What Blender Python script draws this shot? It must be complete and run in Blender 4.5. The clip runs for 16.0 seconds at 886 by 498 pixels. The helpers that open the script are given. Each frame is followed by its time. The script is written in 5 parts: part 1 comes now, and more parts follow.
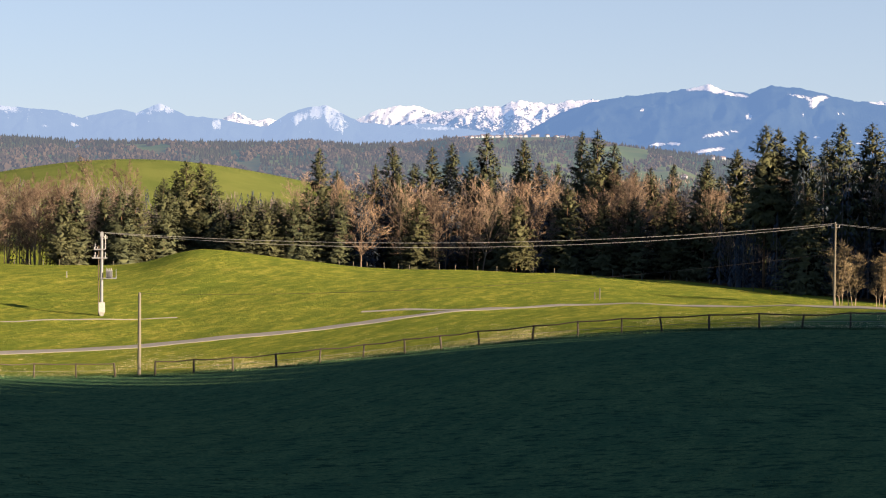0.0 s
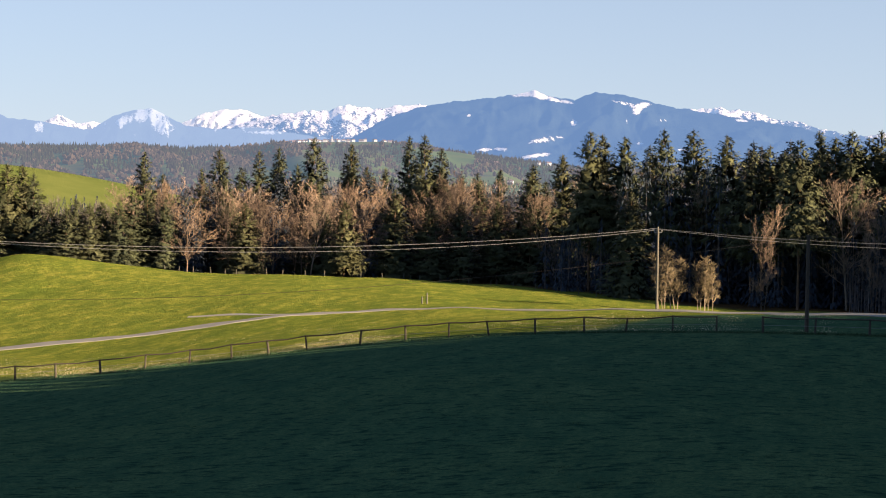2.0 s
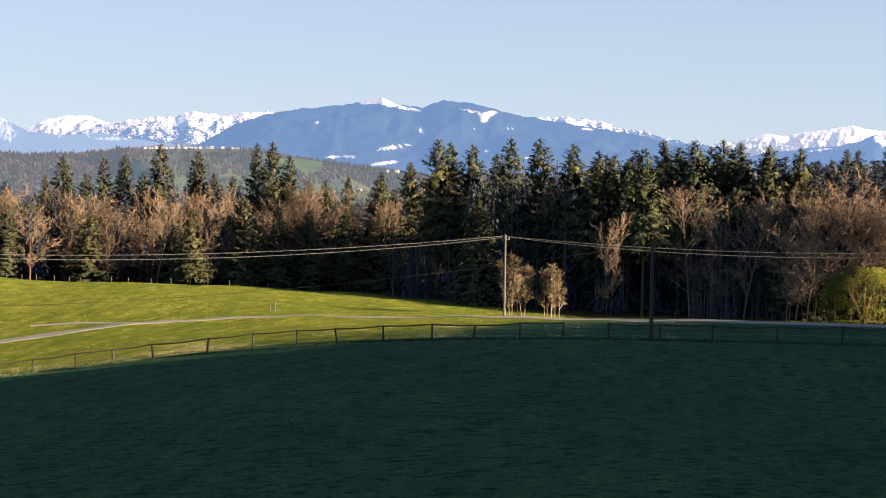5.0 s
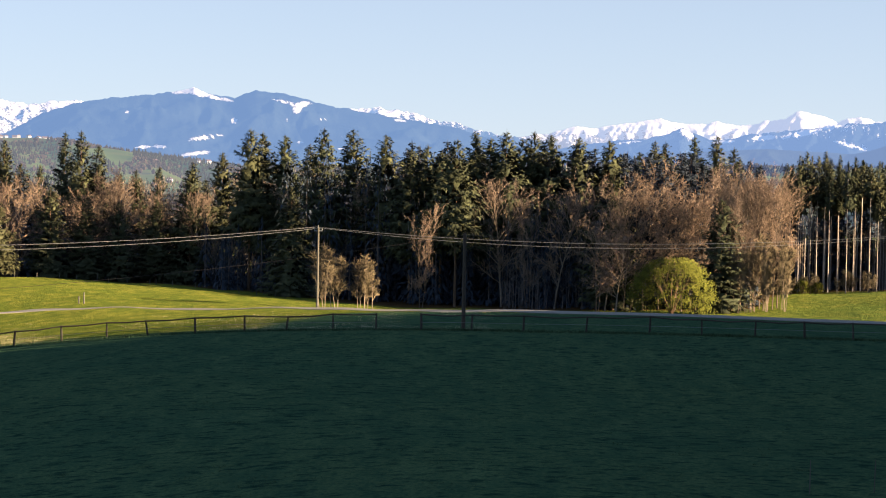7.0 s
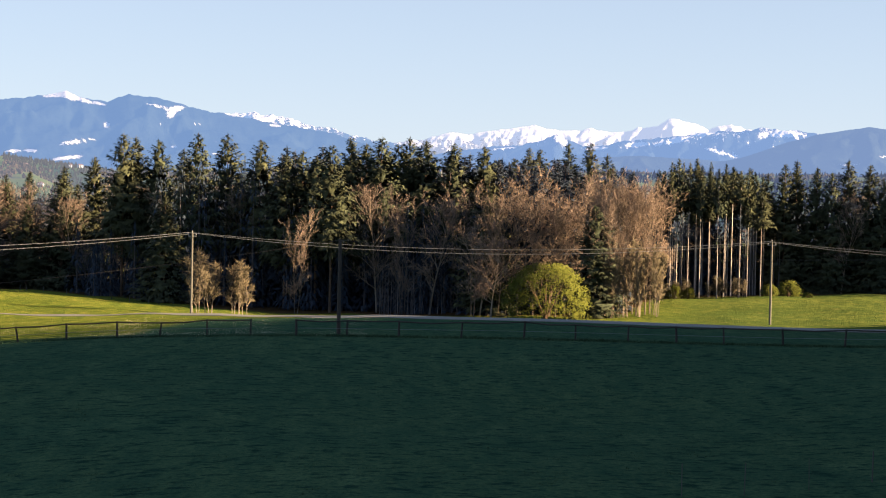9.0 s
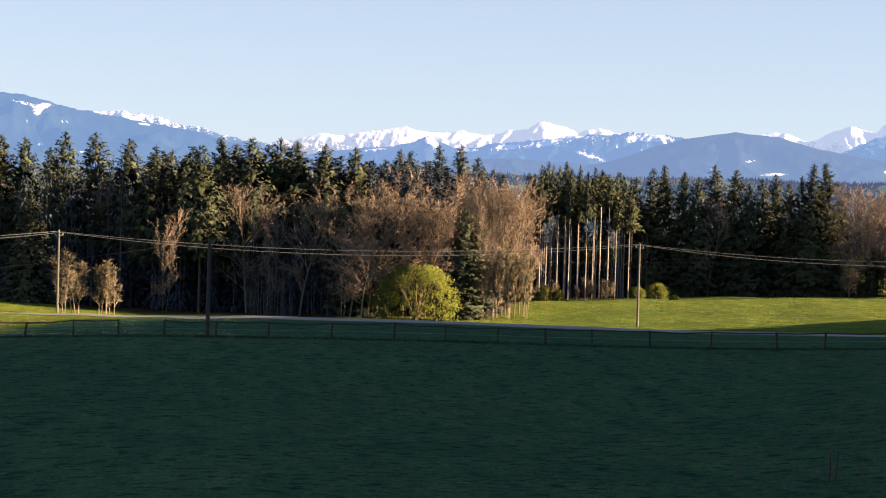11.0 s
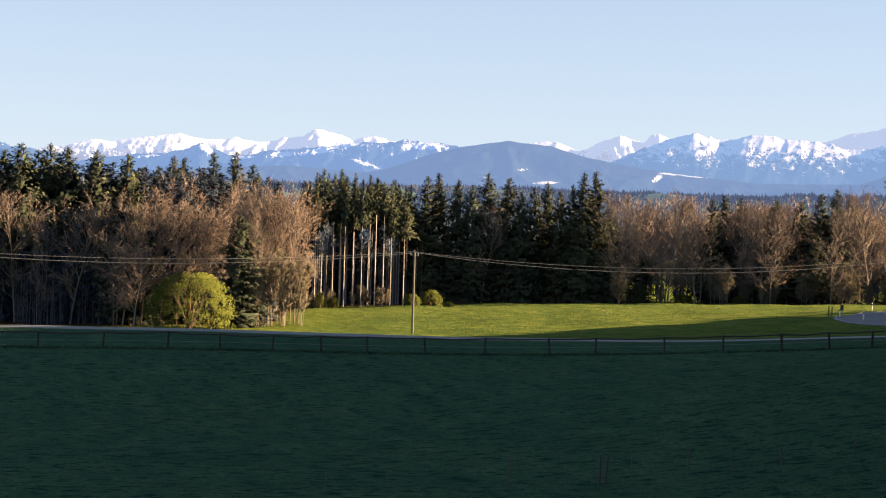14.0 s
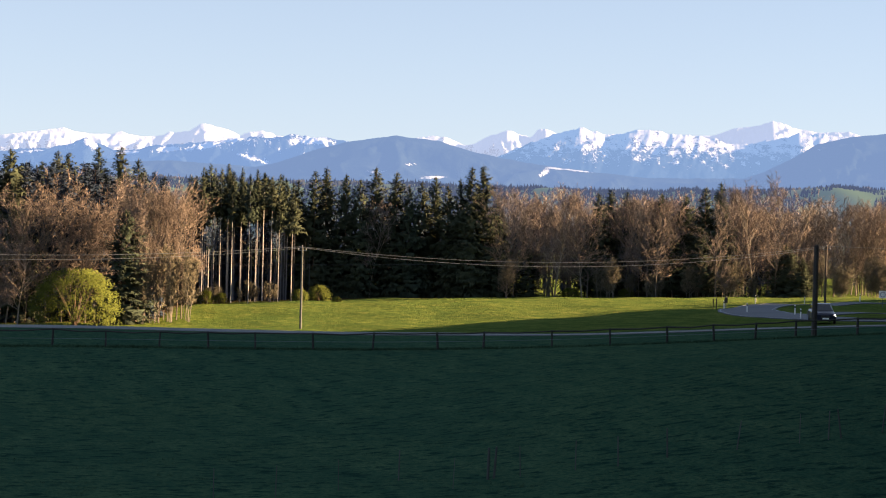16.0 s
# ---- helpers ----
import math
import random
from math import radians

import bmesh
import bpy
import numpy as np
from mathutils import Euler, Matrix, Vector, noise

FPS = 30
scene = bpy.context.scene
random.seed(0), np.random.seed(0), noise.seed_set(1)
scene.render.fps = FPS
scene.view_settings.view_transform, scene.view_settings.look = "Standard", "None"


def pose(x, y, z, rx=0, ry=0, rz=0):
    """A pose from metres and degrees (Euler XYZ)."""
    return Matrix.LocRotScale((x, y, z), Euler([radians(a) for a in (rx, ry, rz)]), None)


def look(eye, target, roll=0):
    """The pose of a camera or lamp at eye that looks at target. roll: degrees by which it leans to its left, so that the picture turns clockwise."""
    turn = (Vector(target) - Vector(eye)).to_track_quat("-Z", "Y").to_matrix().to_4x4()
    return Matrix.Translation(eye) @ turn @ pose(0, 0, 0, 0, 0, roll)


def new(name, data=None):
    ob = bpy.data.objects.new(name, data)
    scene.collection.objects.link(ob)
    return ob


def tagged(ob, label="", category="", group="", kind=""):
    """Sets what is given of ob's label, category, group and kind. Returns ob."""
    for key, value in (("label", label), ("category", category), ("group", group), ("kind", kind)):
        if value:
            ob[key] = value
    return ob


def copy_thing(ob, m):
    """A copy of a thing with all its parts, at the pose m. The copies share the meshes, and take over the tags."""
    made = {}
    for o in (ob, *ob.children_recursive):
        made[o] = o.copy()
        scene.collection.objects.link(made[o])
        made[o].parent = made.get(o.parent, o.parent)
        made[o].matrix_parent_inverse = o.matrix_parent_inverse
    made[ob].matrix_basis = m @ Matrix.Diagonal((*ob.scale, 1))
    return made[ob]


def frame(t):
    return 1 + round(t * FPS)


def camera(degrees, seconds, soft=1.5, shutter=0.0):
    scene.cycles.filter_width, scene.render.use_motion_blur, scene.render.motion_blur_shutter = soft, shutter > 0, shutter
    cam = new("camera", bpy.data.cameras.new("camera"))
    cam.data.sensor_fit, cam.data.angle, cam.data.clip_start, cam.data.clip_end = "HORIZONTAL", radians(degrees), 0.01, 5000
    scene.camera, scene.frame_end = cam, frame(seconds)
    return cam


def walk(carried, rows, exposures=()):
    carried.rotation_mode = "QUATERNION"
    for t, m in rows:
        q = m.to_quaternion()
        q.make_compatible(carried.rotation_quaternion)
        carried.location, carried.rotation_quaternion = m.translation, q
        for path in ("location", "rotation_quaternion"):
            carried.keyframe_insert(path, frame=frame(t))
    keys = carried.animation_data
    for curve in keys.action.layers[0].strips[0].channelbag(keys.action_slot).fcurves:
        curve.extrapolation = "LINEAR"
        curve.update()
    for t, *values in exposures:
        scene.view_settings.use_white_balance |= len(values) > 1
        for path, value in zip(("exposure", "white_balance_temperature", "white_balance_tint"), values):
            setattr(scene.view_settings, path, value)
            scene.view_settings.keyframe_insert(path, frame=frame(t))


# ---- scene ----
# The camera turns on the spot, at a hilltop above a meadow.
cam = camera(27.98, 16.0, soft=1.1)
EYE = 10.0
# seconds, heading to the right, pitch, roll
ROWS = [
    (0.0, 0.00, -2.03, 0.66),
    (0.5, 1.23, -2.05, 0.52),
    (1.0, 2.72, -1.98, 0.90),
    (1.5, 4.09, -1.93, 0.97),
    (2.0, 5.55, -1.81, 0.83),
    (2.5, 6.51, -1.69, 0.92),
    (3.0, 7.04, -1.58, 0.74),
    (5.5, 11.87, -1.53, 0.87),
    (6.0, 13.58, -1.63, 0.74),
    (6.5, 15.33, -1.85, 0.98),
    (7.0, 16.46, -1.68, 1.06),
    (7.5, 16.99, -1.51, 1.07),
    (8.0, 18.00, -1.39, 1.02),
    (8.5, 19.35, -1.41, 1.06),
    (11.0, 24.64, -1.28, 1.65),
    (11.5, 26.18, -1.21, 1.53),
    (12.0, 27.02, -1.42, 1.61),
    (12.5, 27.75, -1.61, 1.65),
    (13.0, 29.00, -1.57, 1.76),
    (13.5, 30.47, -1.25, 1.77),
    (14.0, 31.86, -0.83, 1.72),
    (14.5, 32.76, -0.69, 1.51),
    (15.0, 33.87, -0.66, 1.44),
    (15.5, 34.46, -0.79, 1.59),
    (16.0, 35.47, -0.90, 1.52),
]
walk(cam, [(t, pose(0, 0, EYE, 90 + pitch, 0, 18.0 - yaw) @ pose(0, 0, 0, 0, 0, roll)) for t, yaw, pitch, roll in ROWS], exposures=[(0.0, 2.59, 6650, 26), (3.0, 2.66, 6650, 26), (5.5, 2.74, 6750, 26), (7.5, 2.86, 6850, 26), (11.0, 2.88, 6900, 26), (16.0, 2.88, 6880, 26)])

# ---- light: clear sky, low evening sun from the right ----
SUN_AZ, SUN_EL = 104.0, 16.0  # degrees to the right of +y; above the horizon
world = bpy.data.worlds.new("sky")
scene.world = world
world.use_nodes = True
wn = world.node_tree
sky = wn.nodes.new("ShaderNodeTexSky")
sky.sky_type = "NISHITA"
sky.sun_disc = False
sky.sun_elevation = radians(SUN_EL)
sky.sun_rotation = radians(SUN_AZ)
sky.altitude = 700
sky.air_density, sky.dust_density, sky.ozone_density = 1.0, 0.0, 3.6
pale = wn.nodes.new("ShaderNodeMix")  # thin haze evens out the sky towards the horizon
pale.data_type, pale.inputs[7].default_value = "RGBA", (4.55, 6.2, 7.2, 1)
height = wn.nodes.new("ShaderNodeSeparateXYZ")
wn.links.new(wn.nodes.new("ShaderNodeTexCoord").outputs["Generated"], height.inputs[0])
layer = wn.nodes.new("ShaderNodeMapRange")
layer.inputs["From Min"].default_value, layer.inputs["From Max"].default_value = 0.0, 0.22
layer.inputs["To Min"].default_value, layer.inputs["To Max"].default_value = 0.74, 0.36
wn.links.new(height.outputs["Z"], layer.inputs["Value"])
wn.links.new(layer.outputs[0], pale.inputs[0])
wn.links.new(sky.outputs[0], pale.inputs[6])
wn.links.new(pale.outputs[2], wn.nodes["Background"].inputs[0])
wn.nodes["Background"].inputs[1].default_value = 0.0200
sun = new("sun", bpy.data.lights.new("sun", "SUN"))
sun.data.energy, sun.data.angle, sun.data.color = 5.0, radians(0.53), (1.0, 0.71, 0.37)
a, e = radians(SUN_AZ), radians(SUN_EL)
SUN_DIR = Vector((math.sin(a) * math.cos(e), math.cos(a) * math.cos(e), math.sin(e)))
sun.matrix_world = look(SUN_DIR * 200, (0, 0, 0))


# ---- materials ----
class Nodes:
    """A small writer of node materials."""

    def __init__(self, name, rough=0.9, metal=0.0, specular=0.3):
        self.mat = bpy.data.materials.new(name)
        self.mat.use_nodes = True
        self.tree = self.mat.node_tree
        self.out = self.tree.nodes["Material Output"]
        self.bsdf = self.tree.nodes["Principled BSDF"]
        self.set(self.bsdf, "Roughness", rough)
        self.set(self.bsdf, "Metallic", metal)
        self.set(self.bsdf, "Specular IOR Level", specular)

    def add(self, kind, **values):
        node = self.tree.nodes.new("ShaderNode" + kind)
        for key, value in values.items():
            self.set(node, key.replace("_", " "), value)
        return node

    def set(self, node, key, value):
        socket = node.inputs[key]
        if isinstance(value, bpy.types.NodeSocket):
            self.tree.links.new(value, socket)
        else:
            socket.default_value = value
        return node

    def noise(self, scale, detail=4.0, vector=None, rough=0.55):
        node = self.add("TexNoise", Scale=scale, Detail=detail, Roughness=rough)
        if vector:
            self.set(node, "Vector", vector)
        return node.outputs["Fac"]

    def ramp(self, fac, *stops):
        node = self.add("ValToRGB", Fac=fac)
        els = node.color_ramp.elements
        while len(els) < len(stops):
            els.new(0.5)
        for el, (p, c) in zip(els, stops):
            el.position, el.color = p, (*c, 1)
        return node.outputs["Color"]

    def mix(self, fac, a, b, blend="MIX"):
        node = self.tree.nodes.new("ShaderNodeMix")
        node.data_type, node.blend_type = "RGBA", blend
        for i, v in ((0, fac), (6, a), (7, b)):
            if isinstance(v, bpy.types.NodeSocket):
                self.tree.links.new(v, node.inputs[i])
            else:
                node.inputs[i].default_value = v if i == 0 else (*v, 1)
        return node.outputs[2]

    def math(self, op, a, b=0.0):
        node = self.tree.nodes.new("ShaderNodeMath")
        node.operation = op
        for i, v in ((0, a), (1, b)):
            if isinstance(v, bpy.types.NodeSocket):
                self.tree.links.new(v, node.inputs[i])
            else:
                node.inputs[i].default_value = v
        return node.outputs[0]

    def place(self, scale=(1, 1, 1), kind="Object"):
        node = self.tree.nodes.new("ShaderNodeMapping")
        node.inputs["Scale"].default_value = scale
        self.tree.links.new(self.tree.nodes.new("ShaderNodeTexCoord").outputs[kind], node.inputs["Vector"])
        return node.outputs[0]

    def done(self, color, bump=None, strength=0.4, distance=0.02):
        self.set(self.bsdf, "Base Color", color if isinstance(color, bpy.types.NodeSocket) else (*color, 1))
        if bump:
            node = self.add("Bump", Height=bump, Strength=strength, Distance=distance)
            self.set(self.bsdf, "Normal", node.outputs[0])
        return self.mat


def grass_material():
    """Yellowish meadow, and a darker blue-green copy that paints the shade's hue on the near ground."""
    n = Nodes("meadow", rough=1.0, specular=0.0)
    p = n.place()
    broad = n.noise(0.03, 5, p)
    mid = n.noise(0.3, 6, p, 0.65)
    clump = n.noise(1.4, 5, n.place((0.8, 1.5, 1)), 0.65)
    fine = n.noise(5.0, 4, p, 0.7)
    streak = n.noise(0.55, 5, n.place((1, 0.3, 1)), 0.7)
    c = n.ramp(broad, (0.36, (0.088, 0.128, 0.022)), (0.64, (0.140, 0.168, 0.032)))
    c = n.mix(n.ramp(mid, (0.45, (0, 0, 0)), (0.75, (0.7, 0.7, 0.7))), c, (0.160, 0.178, 0.036))
    c = n.mix(n.ramp(streak, (0.40, (0.75, 0.75, 0.75)), (0.52, (0, 0, 0))), c, (0.054, 0.092, 0.020))
    c = n.mix(n.ramp(streak, (0.54, (0, 0, 0)), (0.66, (0.8, 0.8, 0.8))), c, (0.204, 0.210, 0.052))
    c = n.mix(n.ramp(clump, (0.40, (0.8, 0.8, 0.8)), (0.54, (0, 0, 0))), c, (0.056, 0.092, 0.020))
    c = n.mix(n.ramp(fine, (0.35, (0.5, 0.5, 0.5)), (0.55, (0, 0, 0))), c, (0.048, 0.084, 0.018))
    # Darker blue-green grass tones with the hue of shade painted in.
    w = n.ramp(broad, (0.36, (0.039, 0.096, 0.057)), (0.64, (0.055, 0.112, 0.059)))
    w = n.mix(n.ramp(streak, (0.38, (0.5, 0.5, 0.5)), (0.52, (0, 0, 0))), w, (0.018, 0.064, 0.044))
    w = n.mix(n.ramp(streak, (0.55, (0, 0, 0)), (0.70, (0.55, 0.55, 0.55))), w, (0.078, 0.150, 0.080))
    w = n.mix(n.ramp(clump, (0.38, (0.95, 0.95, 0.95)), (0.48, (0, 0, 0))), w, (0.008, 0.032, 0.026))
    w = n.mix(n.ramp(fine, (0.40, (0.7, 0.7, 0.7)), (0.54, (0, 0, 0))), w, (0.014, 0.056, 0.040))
    # Duller, darker green for all ground beyond 700 m.
    hill = n.tree.nodes.new("ShaderNodeAttribute")
    hill.attribute_name = "crop"
    c = n.mix(hill.outputs["Fac"], c, n.ramp(broad, (0.36, (0.060, 0.092, 0.030)), (0.64, (0.082, 0.112, 0.038))))
    shade_hue = n.tree.nodes.new("ShaderNodeAttribute")
    shade_hue.attribute_name = "paddock"
    c = n.mix(shade_hue.outputs["Fac"], c, w)
    att = n.tree.nodes.new("ShaderNodeAttribute")
    att.attribute_name = "wood"
    litter = n.ramp(mid, (0.3, (0.035, 0.025, 0.014)), (0.7, (0.075, 0.05, 0.028)))
    c = n.mix(att.outputs["Fac"], c, litter)
    bump = n.math("ADD", n.math("ADD", n.math("MULTIPLY", fine, 0.4), clump), n.math("MULTIPLY", mid, 1.3))
    return n.done(c, bump, 1.0, 0.5)


def plain(name, dark, light, scale=3.0, rough=0.85, metal=0.0, bump=0.3, stretch=(1, 1, 1), distance=0.01):
    n = Nodes(name, rough=rough, metal=metal)
    p = n.place(stretch)
    a = n.noise(scale, 5, p)
    b = n.noise(scale * 9, 4, p)
    info = n.tree.nodes.new("ShaderNodeObjectInfo")
    c = n.ramp(n.math("ADD", n.math("MULTIPLY", a, 0.7), n.math("MULTIPLY", b, 0.3)), (0.32, dark), (0.68, light))
    hue = n.add("HueSaturation", Color=c, Value=n.math("ADD", n.math("MULTIPLY", info.outputs["Random"], 0.3), 0.85))
    return n.done(hue.outputs[0], b, bump, distance)


def foliage(name, dark, light, gap=0.25, warm=(0.14, 0.1, 0.03), round_off=0.0):
    """Leaves or needles: each island its own shade, each tree its own tint; round_off turns them outwards as small sprays are."""
    n = Nodes(name, rough=0.95, specular=0.04)
    geo = n.tree.nodes.new("ShaderNodeNewGeometry")
    info = n.tree.nodes.new("ShaderNodeObjectInfo")
    c = n.ramp(geo.outputs["Random Per Island"], (0.0, dark), (1.0, light))
    tint = n.math("MULTIPLY", info.outputs["Random"], gap)
    c = n.mix(tint, c, warm)
    clump = n.noise(0.9, 3, n.place())
    c = n.mix(1.0, c, n.ramp(clump, (0.32, (0.62, 0.62, 0.62)), (0.66, (1.25, 1.25, 1.25))), "MULTIPLY")
    if round_off:
        out = n.add("VectorMath")
        out.operation = "MULTIPLY_ADD"
        n.set(out, 0, n.place())
        out.inputs[1].default_value, out.inputs[2].default_value = (1, 1, 0), (0, 0, 1.0)
        turn = n.tree.nodes.new("ShaderNodeVectorTransform")
        turn.vector_type, turn.convert_from, turn.convert_to = "NORMAL", "OBJECT", "WORLD"
        n.set(turn, 0, out.outputs[0])
        mixed = n.tree.nodes.new("ShaderNodeMix")
        mixed.data_type = "VECTOR"
        mixed.inputs[0].default_value = round_off
        n.tree.links.new(geo.outputs["Normal"], mixed.inputs[4])
        n.tree.links.new(turn.outputs[0], mixed.inputs[5])
        unit = n.add("VectorMath")
        unit.operation = "NORMALIZE"
        n.set(unit, 0, mixed.outputs[1])
        n.set(n.bsdf, "Normal", unit.outputs[0])
    return n.done(c)


GRASS = grass_material()
NEEDLES = foliage("spruce_needles", (0.033, 0.048, 0.037), (0.055, 0.072, 0.045), 0.4, (0.068, 0.071, 0.037), 0.6)
TWIGS = foliage("bare_twigs", (0.108, 0.097, 0.091), (0.176, 0.148, 0.128), 0.5, (0.184, 0.142, 0.110), 0.25)
SPRING = foliage("spring_leaves", (0.046, 0.066, 0.015), (0.088, 0.104, 0.022), 0.2, (0.08, 0.09, 0.02), 0.55)
# Bluish copies of needles and twigs, with the wood's shade put into the colour.
NEEDLES_SHADE_BLUE = foliage("deep_spruce_needles", (0.020, 0.034, 0.054), (0.032, 0.047, 0.070), 0.0)
TWIGS_SHADE_BLUE = foliage("deep_bare_twigs", (0.078, 0.080, 0.092), (0.120, 0.118, 0.124), 0.0)
BARK = plain("bark", (0.035, 0.025, 0.018), (0.12, 0.085, 0.06), 2.0, stretch=(4, 4, 0.6))
# Brown bark darkened as if shaded, then a lighter copy as if sunlit.
SHADED_BROWN_BARK = plain("brown_bark", (0.062, 0.054, 0.048), (0.125, 0.108, 0.094), 2.0, stretch=(4, 4, 0.6))
SUNNY_BARK = plain("fair_bark", (0.105, 0.095, 0.082), (0.20, 0.18, 0.155), 2.0, stretch=(4, 4, 0.6))
PALE_BARK = plain("pale_bark", (0.18, 0.185, 0.20), (0.31, 0.315, 0.33), 2.0, stretch=(4, 4, 0.6))
POST = plain("weathered_wood", (0.020, 0.021, 0.020), (0.05, 0.050, 0.044), 6.0, stretch=(6, 6, 0.8))
POLE = plain("pole_wood", (0.046, 0.052, 0.052), (0.084, 0.092, 0.088), 5.0, stretch=(6, 6, 0.5))
STEEL = plain("galvanised_steel", (0.078, 0.10, 0.135), (0.125, 0.155, 0.20), 3.0, rough=0.6, metal=0.2)
WIRE = plain("wire", (0.14, 0.165, 0.20), (0.2, 0.23, 0.28), 3.0, rough=0.5, metal=0.3)
ASPHALT = plain("asphalt", (0.036, 0.046, 0.062), (0.054, 0.067, 0.087), 0.8, rough=0.7)
LANE = plain("lane_surface", (0.100, 0.114, 0.120), (0.142, 0.158, 0.164), 0.8, rough=0.8)
WHITE = plain("white_paint", (0.7, 0.7, 0.68), (0.82, 0.82, 0.8), 4.0, rough=0.6)
CREAM = plain("pale_grey_paint", (0.135, 0.16, 0.185), (0.19, 0.225, 0.255), 4.0, rough=0.7)
BLACK = plain("black_plastic", (0.02, 0.02, 0.02), (0.04, 0.04, 0.04), 4.0, rough=0.5)


# ---- the lie of the land ----
def bspline(u):
    return np.stack([(1 - u) ** 3, 3 * u**3 - 6 * u**2 + 4, -3 * u**3 + 3 * u**2 + 3 * u + 1, u**3]) / 6


HEIGHTS = np.array([
    [2.9, 1.7, 0.6, -0.2, -0.4, -0.8, -3.7, -12.2, -23.9],
    [2.3, 1.0, -0.6, -3.0, -5.6, -8.1, 0.7, -6.9, -27.8],
    [1.4, -0.0, -1.6, -3.9, -5.7, -7.8, -3.5, -7.5, -27.6],
    [0.6, -0.4, -0.8, 0.3, -1.5, -3.8, -1.0, -7.7, -23.6],
    [0.6, 0.8, 0.9, 0.3, 0.8, -1.8, -8.6, -8.7, -17.6],
    [0.6, 1.2, 0.7, -1.5, 2.5, -3.1, -8.1, -7.0, -18.5],
    [0.1, 0.5, 0.4, -0.2, 1.5, -3.8, -3.1, -4.7, -17.0],
    [-0.5, 0.7, 2.2, 3.1, 1.2, 2.0, 0.0, -5.4, -11.6],
    [-0.7, 1.0, 2.9, 5.1, 3.8, 1.4, 0.8, -1.8, -5.6],
    [-0.4, 1.6, 3.3, 4.4, 4.0, 2.9, 2.4, 2.2, 1.5],
])


def smooth(x, a, b):
    t = np.clip((x - a) / (b - a), 0, 1)
    return t * t * (3 - 2 * t)


def bump(a, d, a0, da, d0, dd):
    return np.exp(-((a - a0) / da) ** 2 - ((d - d0) / dd) ** 2)


LANE_LINE = [(-36, 168), (-32, 175), (-27.6, 181), (-23.1, 187), (-19.5, 194), (-16, 200), (-13, 202), (-9, 198), (-5.5, 192), (0, 178), (6.5, 162), (12, 153), (17, 148), (22.6, 145), (28, 147), (34, 150)]


SWELLS = [(random.Random(k).uniform(0, 6.28), 6.283 / (5.0 * 1.32**k), random.Random(k + 50).uniform(0, 3.14)) for k in range(6)]


def swell(az, d):
    """Small uneven swells of the turf."""
    x, y = d * np.sin(np.radians(az)), d * np.cos(np.radians(az))
    return sum(0.024 / q * np.sin(q * (x * math.cos(w) + y * math.sin(w)) + p) for p, q, w in SWELLS) * smooth(d, 160, 205)


def land(az, d, level=True):
    """Height of the ground at a heading in degrees and a distance in metres from the lookout."""
    az, d = np.broadcast_arrays(np.asarray(az, float), np.asarray(d, float))
    u = np.clip((az + 36.0) / 10.3, 0, 6.9999)
    v = np.clip((np.log(np.maximum(d, 1)) - math.log(50.0)) / 0.34, 0, 5.9999)
    i, j = u.astype(int), v.astype(int)
    wu, wv = bspline(u - i), bspline(v - j)
    near = sum(wu[p] * wv[q] * HEIGHTS[i + p, j + q] for p in range(4) for q in range(4))
    near = near + 3.4 * np.exp(-((az + 25.6) / np.where(az < -25.6, 1.9, 3.6)) ** 2 - ((d - 292) / 32) ** 2)
    # the lane runs on a low bank
    lane = np.interp(az, [a for a, _ in LANE_LINE], [m for _, m in LANE_LINE])
    if level:
        on = np.exp(-(((d - lane) / 3.4) ** 4)) * smooth(az, -9, -5) * (1 - smooth(az, 17, 22))
        near = near + (land(az, lane, False) + 0.18 - near) * on
    # the knoll under the lookout
    knoll = 8.35 - 0.19 * d
    near = np.where(d < 60, np.maximum(near, near + (knoll - near) * (1 - smooth(d, 30, 46))), near)
    near = near + swell(az, d)
    # rolling country beyond the first woods
    far = -10 - 6 * smooth(d, 380, 620) + 2 * np.sin(d * 0.011 + az * 0.3) * smooth(d, 500, 900)
    far = far + 42 * bump(az, d, -27.4, 8.2, 1120, 170) - 6 * smooth(d, 1300, 1800)
    k = smooth(d, 375, 470)
    z = near * (1 - k) + far * k
    # the next meadow behind the thin wood
    z = z + (1.9 + 2.6 * smooth(az, 26, 29.5)) * smooth(az, 18.5, 20.5) * np.exp(-(((d - 392) / 24) ** 2))
    # rise added beside the lookout, outside the view, to lift the shading trees
    rise = smooth(az, 33.0, 39) * (1 - smooth(az, 150, 200))
    return z + rise * 16.4 * smooth(d, 30, 60) * (1 - smooth(d, 205, 260))


def spot(az, d, lift=0.0):
    a = math.radians(az)
    return Vector((d * math.sin(a), d * math.cos(a), float(land(az, d)) + lift))


def ground_at(x, y):
    return float(land(math.degrees(math.atan2(x, y)), math.hypot(x, y)))


def mesh_object(name, verts, faces, material, parent=None):
    me = bpy.data.meshes.new(name)
    me.from_pydata(verts, [], faces)
    me.materials.append(material)
    ob = new(name, me)
    ob.parent = parent
    return ob


def part(name, bm, material, parent, label=""):
    me = bpy.data.meshes.new(name)
    bm.to_mesh(me)
    bm.free()
    me.materials.append(material)
    ob = new(name, me)
    ob.parent = parent
    return tagged(ob, label)


def fence_distance(az):
    return float(np.interp(az, [-34, -28, -20.5, -13.6, -5, 1, 30, 36], [147, 145, 140, 135, 128, 125, 124.5, 126]))


